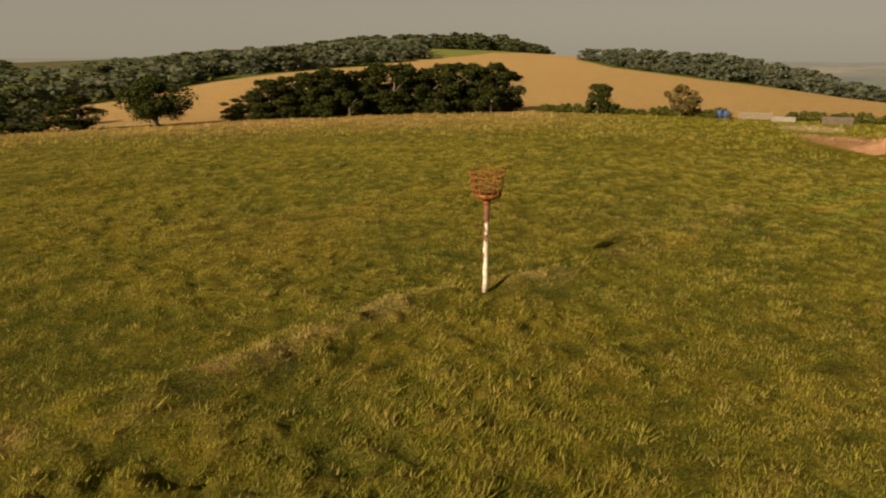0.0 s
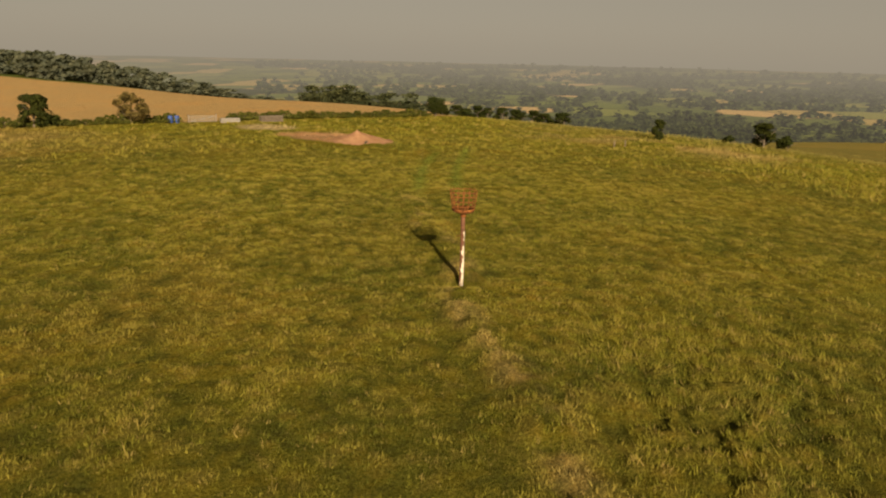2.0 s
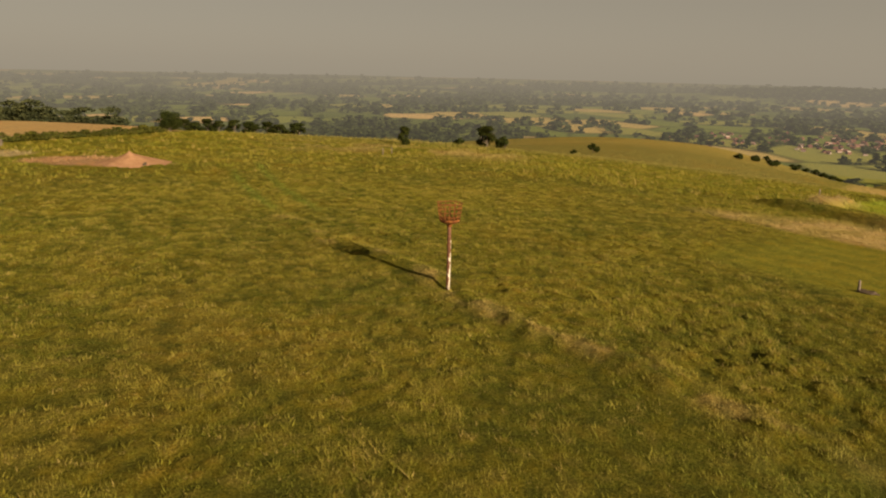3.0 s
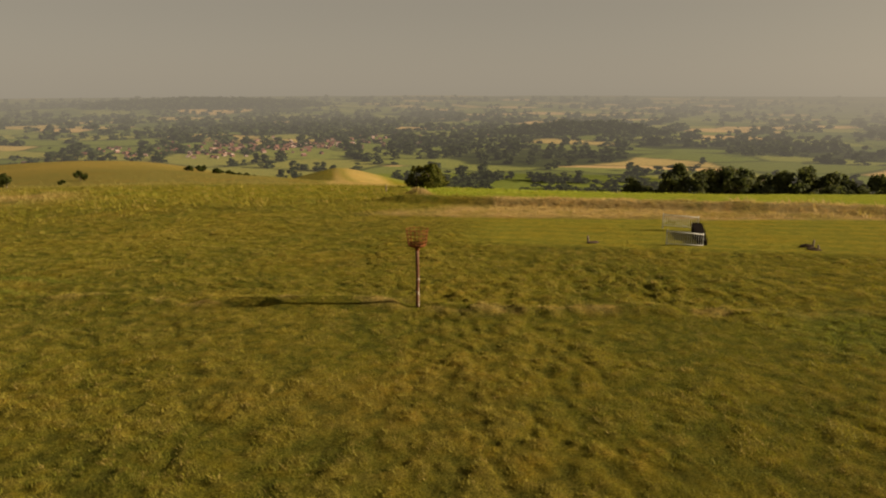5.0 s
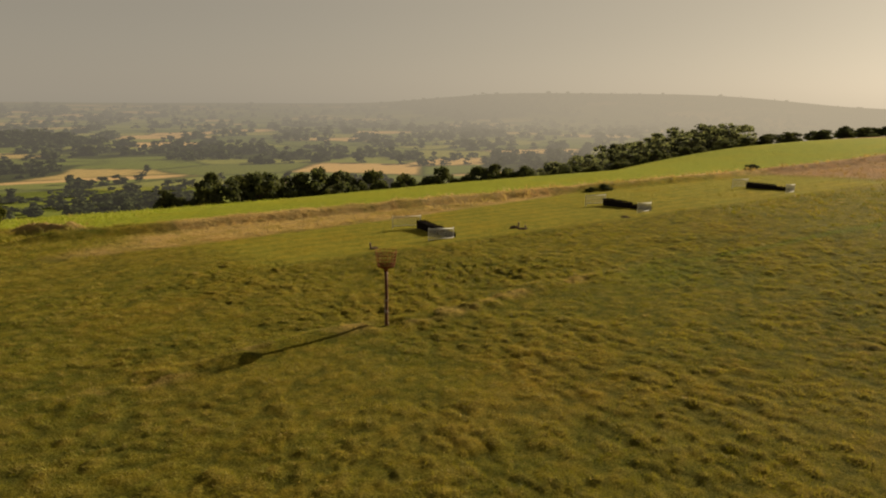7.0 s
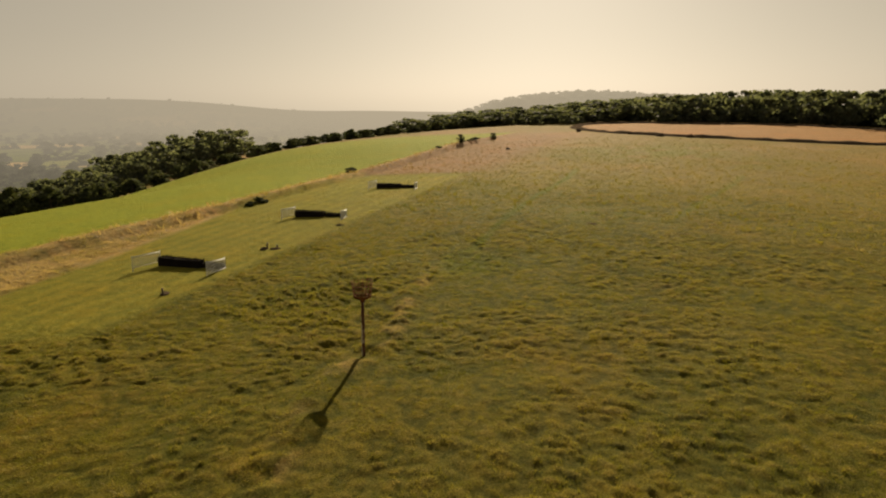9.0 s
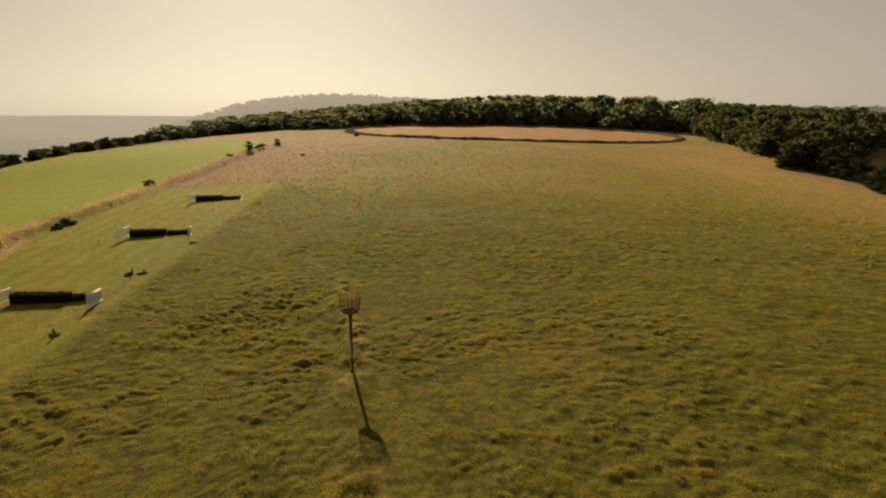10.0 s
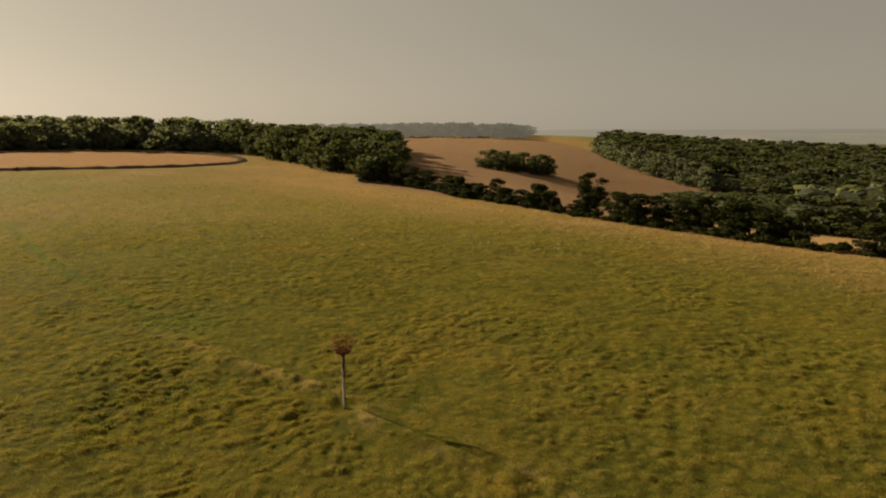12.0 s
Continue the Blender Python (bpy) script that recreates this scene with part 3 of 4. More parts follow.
def thing(name, label, category, x, y, z=None, turn=0.0, group="", kind=""):
    ob = new(name)
    ob.empty_display_size = 0.2
    ob.matrix_basis = pose(x, y, ground_at(x, y) if z is None else z, 0, 0, turn)
    return tagged(ob, label, category, group, kind)


def tube(bm, points, radii, sides=10, closed=False):
    """A tube along points; closed: the points make a ring."""
    rings = []
    n = len(points)
    for i, (p, r) in enumerate(zip(points, radii)):
        p = Vector(p)
        a, b = Vector(points[(i - 1) % n if closed else max(i - 1, 0)]), Vector(points[(i + 1) % n if closed else min(i + 1, n - 1)])
        d = (b - a).normalized()
        u = d.cross(Vector((0, 0, 1)) if abs(d.z) < 0.9 else Vector((1, 0, 0))).normalized()
        v = d.cross(u)
        rings.append([bm.verts.new(p + (u * math.cos(t) + v * math.sin(t)) * r) for t in (2 * math.pi * k / sides for k in range(sides))])
    for i in range(n if closed else n - 1):
        a, b = rings[i], rings[(i + 1) % n]
        for k in range(sides):
            f = bm.faces.new((a[k], a[(k + 1) % sides], b[(k + 1) % sides], b[k]))
            f.smooth = True
    if not closed:
        bm.faces.new(list(reversed(rings[0])))
        bm.faces.new(rings[-1])
    return bm


def box(bm, x0, y0, z0, x1, y1, z1, bevel=0.0):
    made = bmesh.ops.create_cube(bm, size=1.0, matrix=Matrix.Translation(((x0 + x1) / 2, (y0 + y1) / 2, (z0 + z1) / 2)) @ Matrix.Diagonal((x1 - x0, y1 - y0, z1 - z0, 1)))
    if bevel:
        edges = list({e for v in made["verts"] for e in v.link_edges})
        bmesh.ops.bevel(bm, geom=edges, offset=bevel, segments=2, affect="EDGES", profile=0.6)
    return bm


def spin(bm, profile, sides=32):
    """A turned shape from (radius, height) pairs."""
    rings = [[bm.verts.new((r * math.cos(2 * math.pi * k / sides), r * math.sin(2 * math.pi * k / sides), z)) for k in range(sides)] for r, z in profile]
    for a, b in zip(rings, rings[1:]):
        for k in range(sides):
            bm.faces.new((a[k], a[(k + 1) % sides], b[(k + 1) % sides], b[k])).smooth = True
    bm.faces.new(list(reversed(rings[0])))
    bm.faces.new(rings[-1])
    return bm


# ---- beacon ----
def fire_beacon():
    top, low = 2.78, -0.12
    b = thing("fire_beacon", "rusted iron fire basket on a flaking white post in grass", "beacon", 0, 0, 0)
    zs = [low, 0.3, 0.9, 1.5, 2.1, top]
    part("post", tube(bmesh.new(), [(0.008 * math.sin(3 * z), 0.006 * math.cos(2 * z), z) for z in zs], [0.084, 0.082, 0.081, 0.08, 0.079, 0.078], 20), PAINT, b, "post of white paint flaking off red rust")
    part("collar", spin(bmesh.new(), [(0.086, 2.62), (0.106, 2.64), (0.106, 2.76), (0.086, 2.78)], 24), RUST, b)
    part("dish", spin(bmesh.new(), [(0.12, 2.765), (0.26, 2.785), (0.37, 2.83), (0.405, 2.9), (0.412, 2.95), (0.385, 2.95), (0.34, 2.87), (0.1, 2.84)], 36), RUST, b, "shallow rusted dish")

    def wide(z):
        return 0.395 + (z - 2.9) / 0.72 * 0.1

    for z in (3.06, 3.24, 3.42, 3.56):
        ring = [(wide(z) * math.cos(2 * math.pi * k / 40), wide(z) * math.sin(2 * math.pi * k / 40), z + 0.006 * math.sin(k)) for k in range(40)]
        part("hoop", tube(bmesh.new(), ring, [0.015] * 40, 6, True), RUST, b)
    for k in range(14):
        a = 2 * math.pi * (k + 0.3) / 14
        tip = 3.62 + 0.035 * math.sin(5 * k)
        line = [(wide(z) * math.cos(a + 0.01 * math.sin(k + z)), wide(z) * math.sin(a), z) for z in (2.86, 3.1, 3.35, tip)]
        part("upright", tube(bmesh.new(), line, [0.017, 0.016, 0.015, 0.013], 6), RUST, b)
    pin = part("pin", tube(bmesh.new(), [(0.05, 0.02, 1.93), (-0.26, 0.03, 1.95)], [0.013, 0.011], 6), RUST, b, "thin rusted pin")
    part("eye", tube(bmesh.new(), [(-0.29 + 0.03 * math.cos(q * 0.785), 0.03, 1.95 + 0.03 * math.sin(q * 0.785)) for q in range(8)], [0.008] * 8, 5, True), RUST, pin)
    weeds, seeded = bmesh.new(), random.Random(3)
    for _ in range(160):
        a, d = seeded.uniform(0, 6.28), 0.3 * math.sqrt(seeded.random())
        x, y, lean, up = d * math.cos(a), d * math.sin(a), seeded.uniform(-0.06, 0.06), seeded.uniform(0.06, 0.2)
        weeds.faces.new([weeds.verts.new(q) for q in ((x - 0.012, y, 2.86), (x + 0.012, y + 0.008, 2.86), (x + lean, y + lean, 2.9 + up))])
    part("weeds", weeds, LEAF_SUNNY, b, "green weeds grown in the dish")
    for k in range(5):
        y = -0.24 + 0.12 * k
        half = math.sqrt(0.36**2 - y * y)
        part("grate_bar", tube(bmesh.new(), [(-half, y, 2.97), (half, y, 2.975)], [0.014, 0.014], 6), RUST, b)


fire_beacon()


# ---- jumps ----
def birch(length, tall, deep, seed):
    """A packed birch hedge: a rounded core with a rough top of twigs."""
    bm = bmesh.new()
    rng = random.Random(seed)
    box(bm, -length / 2, -deep / 2, -0.1, length / 2, deep / 2, tall * 0.86, 0.06)
    for _ in range(int(length * 190)):
        x, y = rng.uniform(-length / 2, length / 2), rng.uniform(-deep / 2, deep / 2)
        z0, h = rng.uniform(0.2, 0.84) * tall, rng.uniform(0.1, 0.2)
        edge = rng.random()
        if edge < 0.6:
            y = math.copysign(deep / 2, y)
        else:
            z0 = tall * 0.84
        lx, ly = rng.uniform(-0.06, 0.06), rng.uniform(-0.05, 0.05) + (math.copysign(0.05, y) if edge < 0.6 else 0)
        w = 0.02
        v = [bm.verts.new(p) for p in ((x - w, y, z0), (x + w, y, z0), (x + lx, y + ly, z0 + h))]
        bm.faces.new(v)
    return bm


def wing(owner, ax, ay, bx, by, tall_a, tall_b):
    """A white wing of upright slats between rails, from a to b in the owner's own axes."""
    w = new("wing")
    w.parent = owner
    w["label"] = "white slatted plastic wing"
    L = math.hypot(bx - ax, by - ay)
    w.matrix_basis = pose(ax, ay, 0, 0, 0, math.degrees(math.atan2(by - ay, bx - ax)))
    n = 17
    for k in range(n):
        x = L * k / (n - 1)
        h = tall_a + (tall_b - tall_a) * k / (n - 1)
        end = k in (0, n - 1)
        part("post" if end else "slat", box(bmesh.new(), x - (0.035 if end else 0.016), -0.015, -0.1 if end else 0.14, x + (0.035 if end else 0.016), 0.015, h + (0.05 if end else 0), 0.008), WHITE, w)
    for f in (0.16, 0.93):
        bm = bmesh.new()
        za, zb = tall_a * f, tall_b * f
        tube(bm, [(0, 0.025, za), (L, 0.025, zb)], [0.025, 0.025], 8)
        part("rail", bm, WHITE, w)


def jump(x, y, turn, long, low_long, gap, seed, wings):
    j = thing("steeplechase_fence", "black birch jump with low hurdle and white slatted wings", "jump", x, y, turn=turn, group="schooling fences on the mown lane")
    tall = part("brush", birch(long, 0.64, 0.7, seed), BRUSH, j, "tall black birch section")
    tall.location = (0, 0, 0)
    low = part("low_brush", birch(low_long, 0.46, 0.55, seed + 7), BRUSH, j, "lower black birch hurdle")
    low.location = (long / 2 + gap + low_long / 2, 0.1, 0)
    board = part("foot_board", box(bmesh.new(), -long / 2, 0.3, -0.05, long / 2, 0.36, 0.22, 0.015), TIMBER, j, "dark timber foot board")
    board.location = (0, 0, 0)
    for w in wings:
        wing(j, *w)


# each fence's own x runs north-west along it, and its wings flare out to the north-east
jump(2.6, -25.05, 127, 3.7, 1.85, 0.05, 1, [(-1.98, 0.1, -2.35, -2.3, 0.98, 1.0), (3.85, 0.1, 4.0, -2.1, 0.92, 1.04)])
jump(-13.35, -38.9, 134, 3.2, 2.1, 0.12, 2, [(-1.7, 0.1, -2.2, -2.1, 0.98, 1.0), (3.9, 0.1, 4.05, -1.9, 0.92, 1.04)])
jump(-30.0, -52.6, 134, 3.3, 1.9, 0.05, 3, [(-1.75, 0.1, -2.2, -2.1, 0.98, 1.0), (3.75, 0.1, 3.95, -1.9, 0.92, 1.04)])


# ---- trees ----
def crown_leaves(rng, lobes, count, size, up=0.0):
    """Leaf clumps as small diamonds over lobes (centre, radii) and over the boughs that bulge out of them; returns their corners."""
    c = np.array([l[:3] for l in lobes])
    s = np.array([l[3:6] for l in lobes])
    boughs = 7
    out = rng.normal(size=(len(lobes) * boughs, 3))
    out[:, 2] = np.abs(out[:, 2]) * 0.8 - 0.15
    out /= np.linalg.norm(out, axis=1)[:, None]
    bc = np.repeat(c, boughs, 0) + out * np.repeat(s, boughs, 0) * 0.72
    bs = np.repeat(s, boughs, 0) * rng.uniform(0.32, 0.58, len(bc))[:, None]
    bc[:, 2] = np.maximum(bc[:, 2], bs[:, 2] * 0.6)
    c, s = np.concatenate([c, bc]), np.concatenate([s * 0.86, bs])
    area = s[:, 0] * s[:, 2]
    which = rng.choice(len(c), count, p=area / area.sum())
    d = rng.normal(size=(count, 3))
    d /= np.linalg.norm(d, axis=1)[:, None]
    depth = 1 - 0.3 * rng.random(count) ** 2 + 0.14 * rng.random(count) * (rng.random(count) < 0.25)
    p = c[which] + d * s[which] * depth[:, None]
    nrm = d / s[which]
    nrm /= np.linalg.norm(nrm, axis=1)[:, None]
    nrm = nrm + 0.22 * rng.normal(size=(count, 3)) + np.array([0, 0, up])
    nrm /= np.linalg.norm(nrm, axis=1)[:, None]
    a = np.cross(nrm, rng.normal(size=(count, 3)))
    a /= np.linalg.norm(a, axis=1)[:, None]
    b = np.cross(nrm, a)
    k = size * rng.uniform(0.6, 1.4, count)[:, None]
    return np.stack([p + a * k, p + b * k * 0.8, p - a * k, p - b * k * 0.8], 1).reshape(-1, 3)


def lobes_for(rng, n, wide, tall, low, lumpy=0.34):
    """Lobes that fill a crown of that width between the heights low and tall."""
    out = []
    for _ in range(n):
        t = rng.random()
        z = low + (tall - low) * t
        reach = wide / 2 * math.sqrt(max(0.05, 1 - (2 * t - 0.85) ** 2 * 0.85)) * rng.uniform(0.25, 0.8)
        a = rng.uniform(0, 2 * math.pi)
        r = wide * lumpy * rng.uniform(0.55, 0.95) * (1 - 0.35 * t)
        rz = r * rng.uniform(0.7, 1.0)
        z = min(max(z, low + rz * 0.8), tall - rz * 0.9)
        out.append((reach * math.cos(a), reach * math.sin(a), z, r, r, rz))
    return out


def trunk_mesh(rng, wide, tall, stem, bare, limbs=6):
    bm = bmesh.new()
    pts = [(0.06 * stem * math.sin(k * 1.7), 0.05 * math.cos(k * 2.1), -0.25 + (tall * 0.72 + 0.25) * k / 5) for k in range(6)]
    tube(bm, pts, [stem * f for f in (1.35, 1.0, 0.85, 0.68, 0.45, 0.2)], 8)
    for k in range(limbs):
        a = 2 * math.pi * k / limbs + rng.uniform(-0.4, 0.4)
        z = bare + (tall * 0.5 - bare) * rng.random()
        out = wide * rng.uniform(0.22, 0.38)
        mid = (out * 0.5 * math.cos(a), out * 0.5 * math.sin(a), z + 0.16 * tall)
        end = (out * math.cos(a + 0.2), out * math.sin(a + 0.2), z + tall * 0.3)
        tube(bm, [(0, 0, z), mid, end], [stem * 0.45, stem * 0.3, stem * 0.1], 6)
    return bm


KINDS = {}


def tree_kind(key, seed, wide, tall, low, stem, n_lobes, count, size, leaves, lumpy=0.34):
    rng = np.random.default_rng(seed)
    lob = lobes_for(rng, n_lobes, wide, tall, low, lumpy)
    crown = quad_mesh("crown", crown_leaves(rng, lob, count, size), leaves)
    trunk = trunk_mesh(rng, wide, tall, stem, max(0.3, low * 0.8))
    me = bpy.data.meshes.new("trunk")
    trunk.to_mesh(me)
    trunk.free()
    me.materials.append(BARK)
    KINDS[key] = (me, crown, wide, tall)


tree_kind("oak", 1, 9.2, 5.6, 0.7, 0.32, 34, 10500, 0.125, LEAF_OAK, 0.22)
tree_kind("round", 2, 5.2, 6.6, 0.0, 0.2, 26, 6500, 0.13, LEAF_DARK, 0.27)
tree_kind("full", 3, 6.0, 7.2, 0.0, 0.22, 30, 7000, 0.135, LEAF_DARK, 0.25)
tree_kind("stout", 7, 7.0, 5.6, 0.0, 0.22, 24, 4200, 0.2, LEAF_BELT, 0.24)
tree_kind("broad", 8, 7.4, 5.4, 0.0, 0.22, 20, 4200, 0.2, LEAF_BELT, 0.27)
tree_kind("thorn", 4, 5.6, 3.6, 0.35, 0.14, 18, 3400, 0.11, LEAF_DRY, 0.2)
tree_kind("bush", 5, 4.0, 3.0, 0.05, 0.1, 12, 3200, 0.11, LEAF_DARK, 0.27)
tree_kind("hazel", 9, 4.8, 3.9, 0.0, 0.1, 16, 2600, 0.16, LEAF_SUNNY, 0.26)
tree_kind("hedge", 10, 3.0, 1.2, 0.0, 0.06, 12, 700, 0.13, LEAF_SUNNY, 0.24)
tree_kind("shrub", 6, 3.0, 1.8, 0.0, 0.07, 9, 1300, 0.13, LEAF_OAK, 0.28)


def tree(key, x, y, wide, tall, label, category="tree", name="tree", group=""):
    trunk, crown, w, h = KINDS[key]
    t = new(name)
    t.empty_display_size = 0.3
    z = min(ground_at(x, y), ground_at(x + 0.6, y), ground_at(x, y + 0.6)) - 0.03
    t.matrix_basis = pose(x, y, z, 0, 0, random.uniform(0, 360)) @ Matrix.Diagonal((wide / w, wide / w, tall / h, 1))
    tagged(t, label, category, group)
    for n, me in (("trunk", trunk), ("crown", crown)):
        o = new(n, me)
        o.parent = t
    return t


def along_line(line, step, jitter, rng):
    """Places along a polyline, about that far apart."""
    out = []
    for (ax, ay), (bx, by) in zip(line, line[1:]):
        n = max(1, round(math.hypot(bx - ax, by - ay) / step))
        for k in range(n):
            f = (k + rng.uniform(0, 0.6)) / n
            out.append((ax + (bx - ax) * f + rng.uniform(-jitter, jitter), ay + (by - ay) * f + rng.uniform(-jitter, jitter)))
    return out


rng = random.Random(11)
tree("oak", -36, 60.5, 9.0, 5.4, "broad dark oak with a rounded crown at the field's edge")
tree("round", -43, 57, 6.5, 3.9, "bushy dark hawthorn beside the oak in the hedge")
for x, y in along_line([(-72, 34), (-48, 55.5)], 3.4, 0.8, rng):
    tree("round", x, y, rng.uniform(4.5, 6), rng.uniform(3.4, 4.8), "dark overgrown hedgerow tree along the meadow's edge", group="trees of the western hedge")
def copse_height(f):
    """A low bush at its western end, then three masses that rise to the east."""
    return float(np.interp(f, [0, 0.08, 0.13, 0.3, 0.38, 0.5, 0.62, 0.68, 0.8, 0.93, 1], [2.9, 3.2, 5.2, 5.8, 5.6, 6.6, 6.4, 5.6, 6.7, 6.4, 5.2]))


for f in np.linspace(0, 1, 17):
    x, y = -29 + 34 * f + rng.uniform(-0.6, 0.6), 67 + 12.3 * f + rng.uniform(-0.6, 0.6)
    tree(rng.choice(("round", "full")), x, y, rng.uniform(5.4, 7.0) * (0.75 if f < 0.1 else 1), copse_height(f) * rng.uniform(0.93, 1.05), "dense dark green broadleaf tree in the copse", group="copse at the wheat's edge")
for f in np.linspace(0.18, 0.93, 9):
    tree("full", -28 + 34 * f, 72 + 12 * f, rng.uniform(5, 6.4), copse_height(f) * rng.uniform(0.98, 1.1), "dense dark green broadleaf tree in the copse", group="copse at the wheat's edge")
for f in (0.28, 0.36, 0.68, 0.9):
    tree("bush", -27 + 33 * f, 64.6 + 12 * f, 4.2, rng.uniform(2.4, 3.4), "dark bush before the copse", "bush", "bush", "bushes before the copse")
tree("bush", 16.4, 73.4, 5.0, 3.9, "small rounded dark green tree in the low hedge")
tree("thorn", 25.6, 68.6, 5.8, 3.7, "open brownish hawthorn tree in the low hedge")
for x, y in along_line([(9.5, 79), (16, 74.5), (27, 68.5), (31, 66.8)], 1.3, 0.3, rng) + along_line([(37, 64.2), (50, 61.5), (71, 57.6)], 1.3, 0.3, rng):
    tree("hedge", x, y, rng.uniform(2.2, 3.2), rng.uniform(0.7, 1.25), "low green bramble and hawthorn in the field hedge", "bush", "bush", "low hedge along the wheat")
tree("oak", 72, 57.6, 4.6, 3.2, "small spreading tree at the end of the hedge")
for x, y in along_line([(84, 68), (90, 60), (97, 44)], 2.1, 0.8, rng):
    tree("bush", x, y, rng.uniform(3, 4.6), rng.uniform(1.5, 2.7), "dark rounded bush on the brow of the hill", "bush", "bush", "bushes on the brow")
tree("bush", 76.4, 21.7, 2.6, 2.9, "single upright dark green bush on the brow", "bush", "bush")
tree("bush", 91, 11, 4.8, 3.7, "large dark rounded bush on the brow", "bush", "bush")
tree("shrub", 93.5, 8.2, 3.4, 2.2, "low dark shrub beside the large bush", "bush", "bush")
tree("shrub", 88, 15, 2.2, 1.3, "low dark shrub beside the large bush", "bush", "bush")
tree("shrub", 129, -7, 3.0, 2.0, "dark shrub on the slope below the brow", "bush", "bush")
tree("shrub", 124, -3, 1.6, 1.0, "dark shrub on the slope below the brow", "bush", "bush")
for x, y, w, h in ((60, -43.2, 4.0, 3.8), (61.4, -41.6, 3.6, 3.4), (64, -46, 4.4, 3.6), (68, -49.5, 4.4, 3.2), (73, -53, 4.2, 3.0)):
    tree("hazel", x, y, w, h, "dense sunlit bush at the end of the grassy lip", "bush", "bush", "bushes at the end of the lip")
for n, (x, y) in enumerate(along_line([(228, -48), (255, -78), (285, -98), (320, -112)], 5, 9, rng)):
    tree("shrub", x, y, rng.uniform(2, 4.5), rng.uniform(1.4, 2.6), "dark gorse bush scattered over the dry spur", "bush", "bush", "bushes on the spur")
belt = [(84, -114), (72, -126), (56, -142), (38, -155), (15, -166), (-15, -172), (-45, -172), (-75, -169), (-102, -172), (-150, -178), (-196, -190)]


def belt_height(x):
    """Taller where the ground falls away below the green field."""
    return float(np.interp(x, [-100, -45, -15, 15, 38, 56, 72, 78, 84], [2.8, 3.1, 4.6, 8.6, 9.2, 11.2, 10.4, 8.5, 5.5]))


for x, y in along_line(belt, 3.4, 2.0, rng):
    tree(rng.choice(("stout", "broad")), x, y, (3 + 0.8 * belt_height(x)) * rng.uniform(0.8, 1.15), belt_height(x) * rng.uniform(0.72, 1.18), "dense rounded broadleaf tree below the green field", group="tree belt below the green field")
for x, y in along_line([(x + 9, y - 11) for x, y in belt[5:]], 5.0, 3, rng):
    tree(rng.choice(("stout", "broad")), x, y, rng.uniform(5.5, 8), belt_height(x) * rng.uniform(0.8, 1.2), "dense rounded broadleaf tree below the green field", group="tree belt below the green field")
for x, y in along_line([(-112, 11), (-98, 14), (-76, 27), (-62, 38)], 3.3, 0.9, rng):
    tree(rng.choice(("bush", "round")), x, y, rng.uniform(3.5, 5.5), rng.uniform(2.2, 4.2), "dark hawthorn bush in the western hedge", "bush", "bush", "bushes of the western hedge")
for x, y in along_line([(-114, 9), (-98, 13), (-76, 26), (-62, 37), (-44, 56)], 2.2, 0.5, rng):
    tree("shrub", x, y, rng.uniform(2.6, 3.8), rng.uniform(0.9, 1.6), "low dark bramble along the foot of the western hedge", "bush", "bush", "brambles of the western hedge")
for x, y, tall in ((-131, -3, 6.5), (-127, 0, 5.6), (-123, 3, 5.0), (-119, 5.5, 4.4), (-115.5, 8, 4.0), (-126, -4.5, 5)):
    tree("full", x, y, 6.5, tall, "dark tree at the end of the western wood", group="trees at the end of the western wood")
tree("full", -88.5, 36, 6.5, 6.4, "taller dark tree standing behind the western hedge")
tree("round", -88, -107.4, 1.9, 1.6, "small dark round tree by the green field", "tree")
tree("round", -71.6, -97.2, 1.9, 1.8, "small dark round tree by the green field", "tree")
for x, y, w in ((-79, -102, 2.4), (-62, -91, 1.6), (-34, -71.8, 2.2), (-33, -70.6, 1.6), (-12.7, -53.5, 2.2), (-11.2, -52.4, 1.7), (-76, -100, 1.8)):
    tree("shrub", x, y, w, w * 0.32, "low dark bramble on the straw-coloured lip", "bush", "bush", "brambles on the lip")


# ---- woods ----
WOOD_CROWNS = []
for n in range(6):
    g = np.random.default_rng(70 + n)
    WOOD_CROWNS.append(crown_leaves(g, lobes_for(g, 16, 1.0, 1.0, 0.0, 0.3), 800, 0.042))


DOMES = []
for n in range(5):
    g = np.random.default_rng(90 + n)
    DOMES.append(crown_leaves(g, lobes_for(g, 7, 1.0, 1.0, 0.0, 0.36), 26, 0.27))


ROUND = []
for n in range(5):
    g = np.random.default_rng(110 + n)
    ROUND.append(crown_leaves(g, lobes_for(g, 9, 1.0, 1.0, 0.0, 0.33), 95, 0.135))


def wood(name, label, places, leaves, thin=1, crowns=None):
    """A wood of joined trees; places are x, y, width, height."""
    out = []
    g = np.random.default_rng(len(places))
    for n, (x, y, w, h) in enumerate(places):
        c = crowns[n % len(crowns)] if crowns else WOOD_CROWNS[n % 6]
        if thin > 1:
            c = c.reshape(-1, 4, 3)[::thin]
            c = (c.mean(1, keepdims=True) + (c - c.mean(1, keepdims=True)) * math.sqrt(thin)).reshape(-1, 3)
        a = g.uniform(0, 6.28)
        m = np.array([[math.cos(a) * w, -math.sin(a) * w, 0], [math.sin(a) * w, math.cos(a) * w, 0], [0, 0, h]])
        out.append(c @ m.T + np.array([x, y, 0]))
    xy = np.array([p[:2] for p in places])
    z = height(xy[:, 0], xy[:, 1]) - 0.3
    out = np.concatenate([o + np.array([0, 0, zz]) for o, zz in zip(out, z)])
    return tagged(new(name, quad_mesh(name, out, leaves)), label, "wood", kind="stuff")


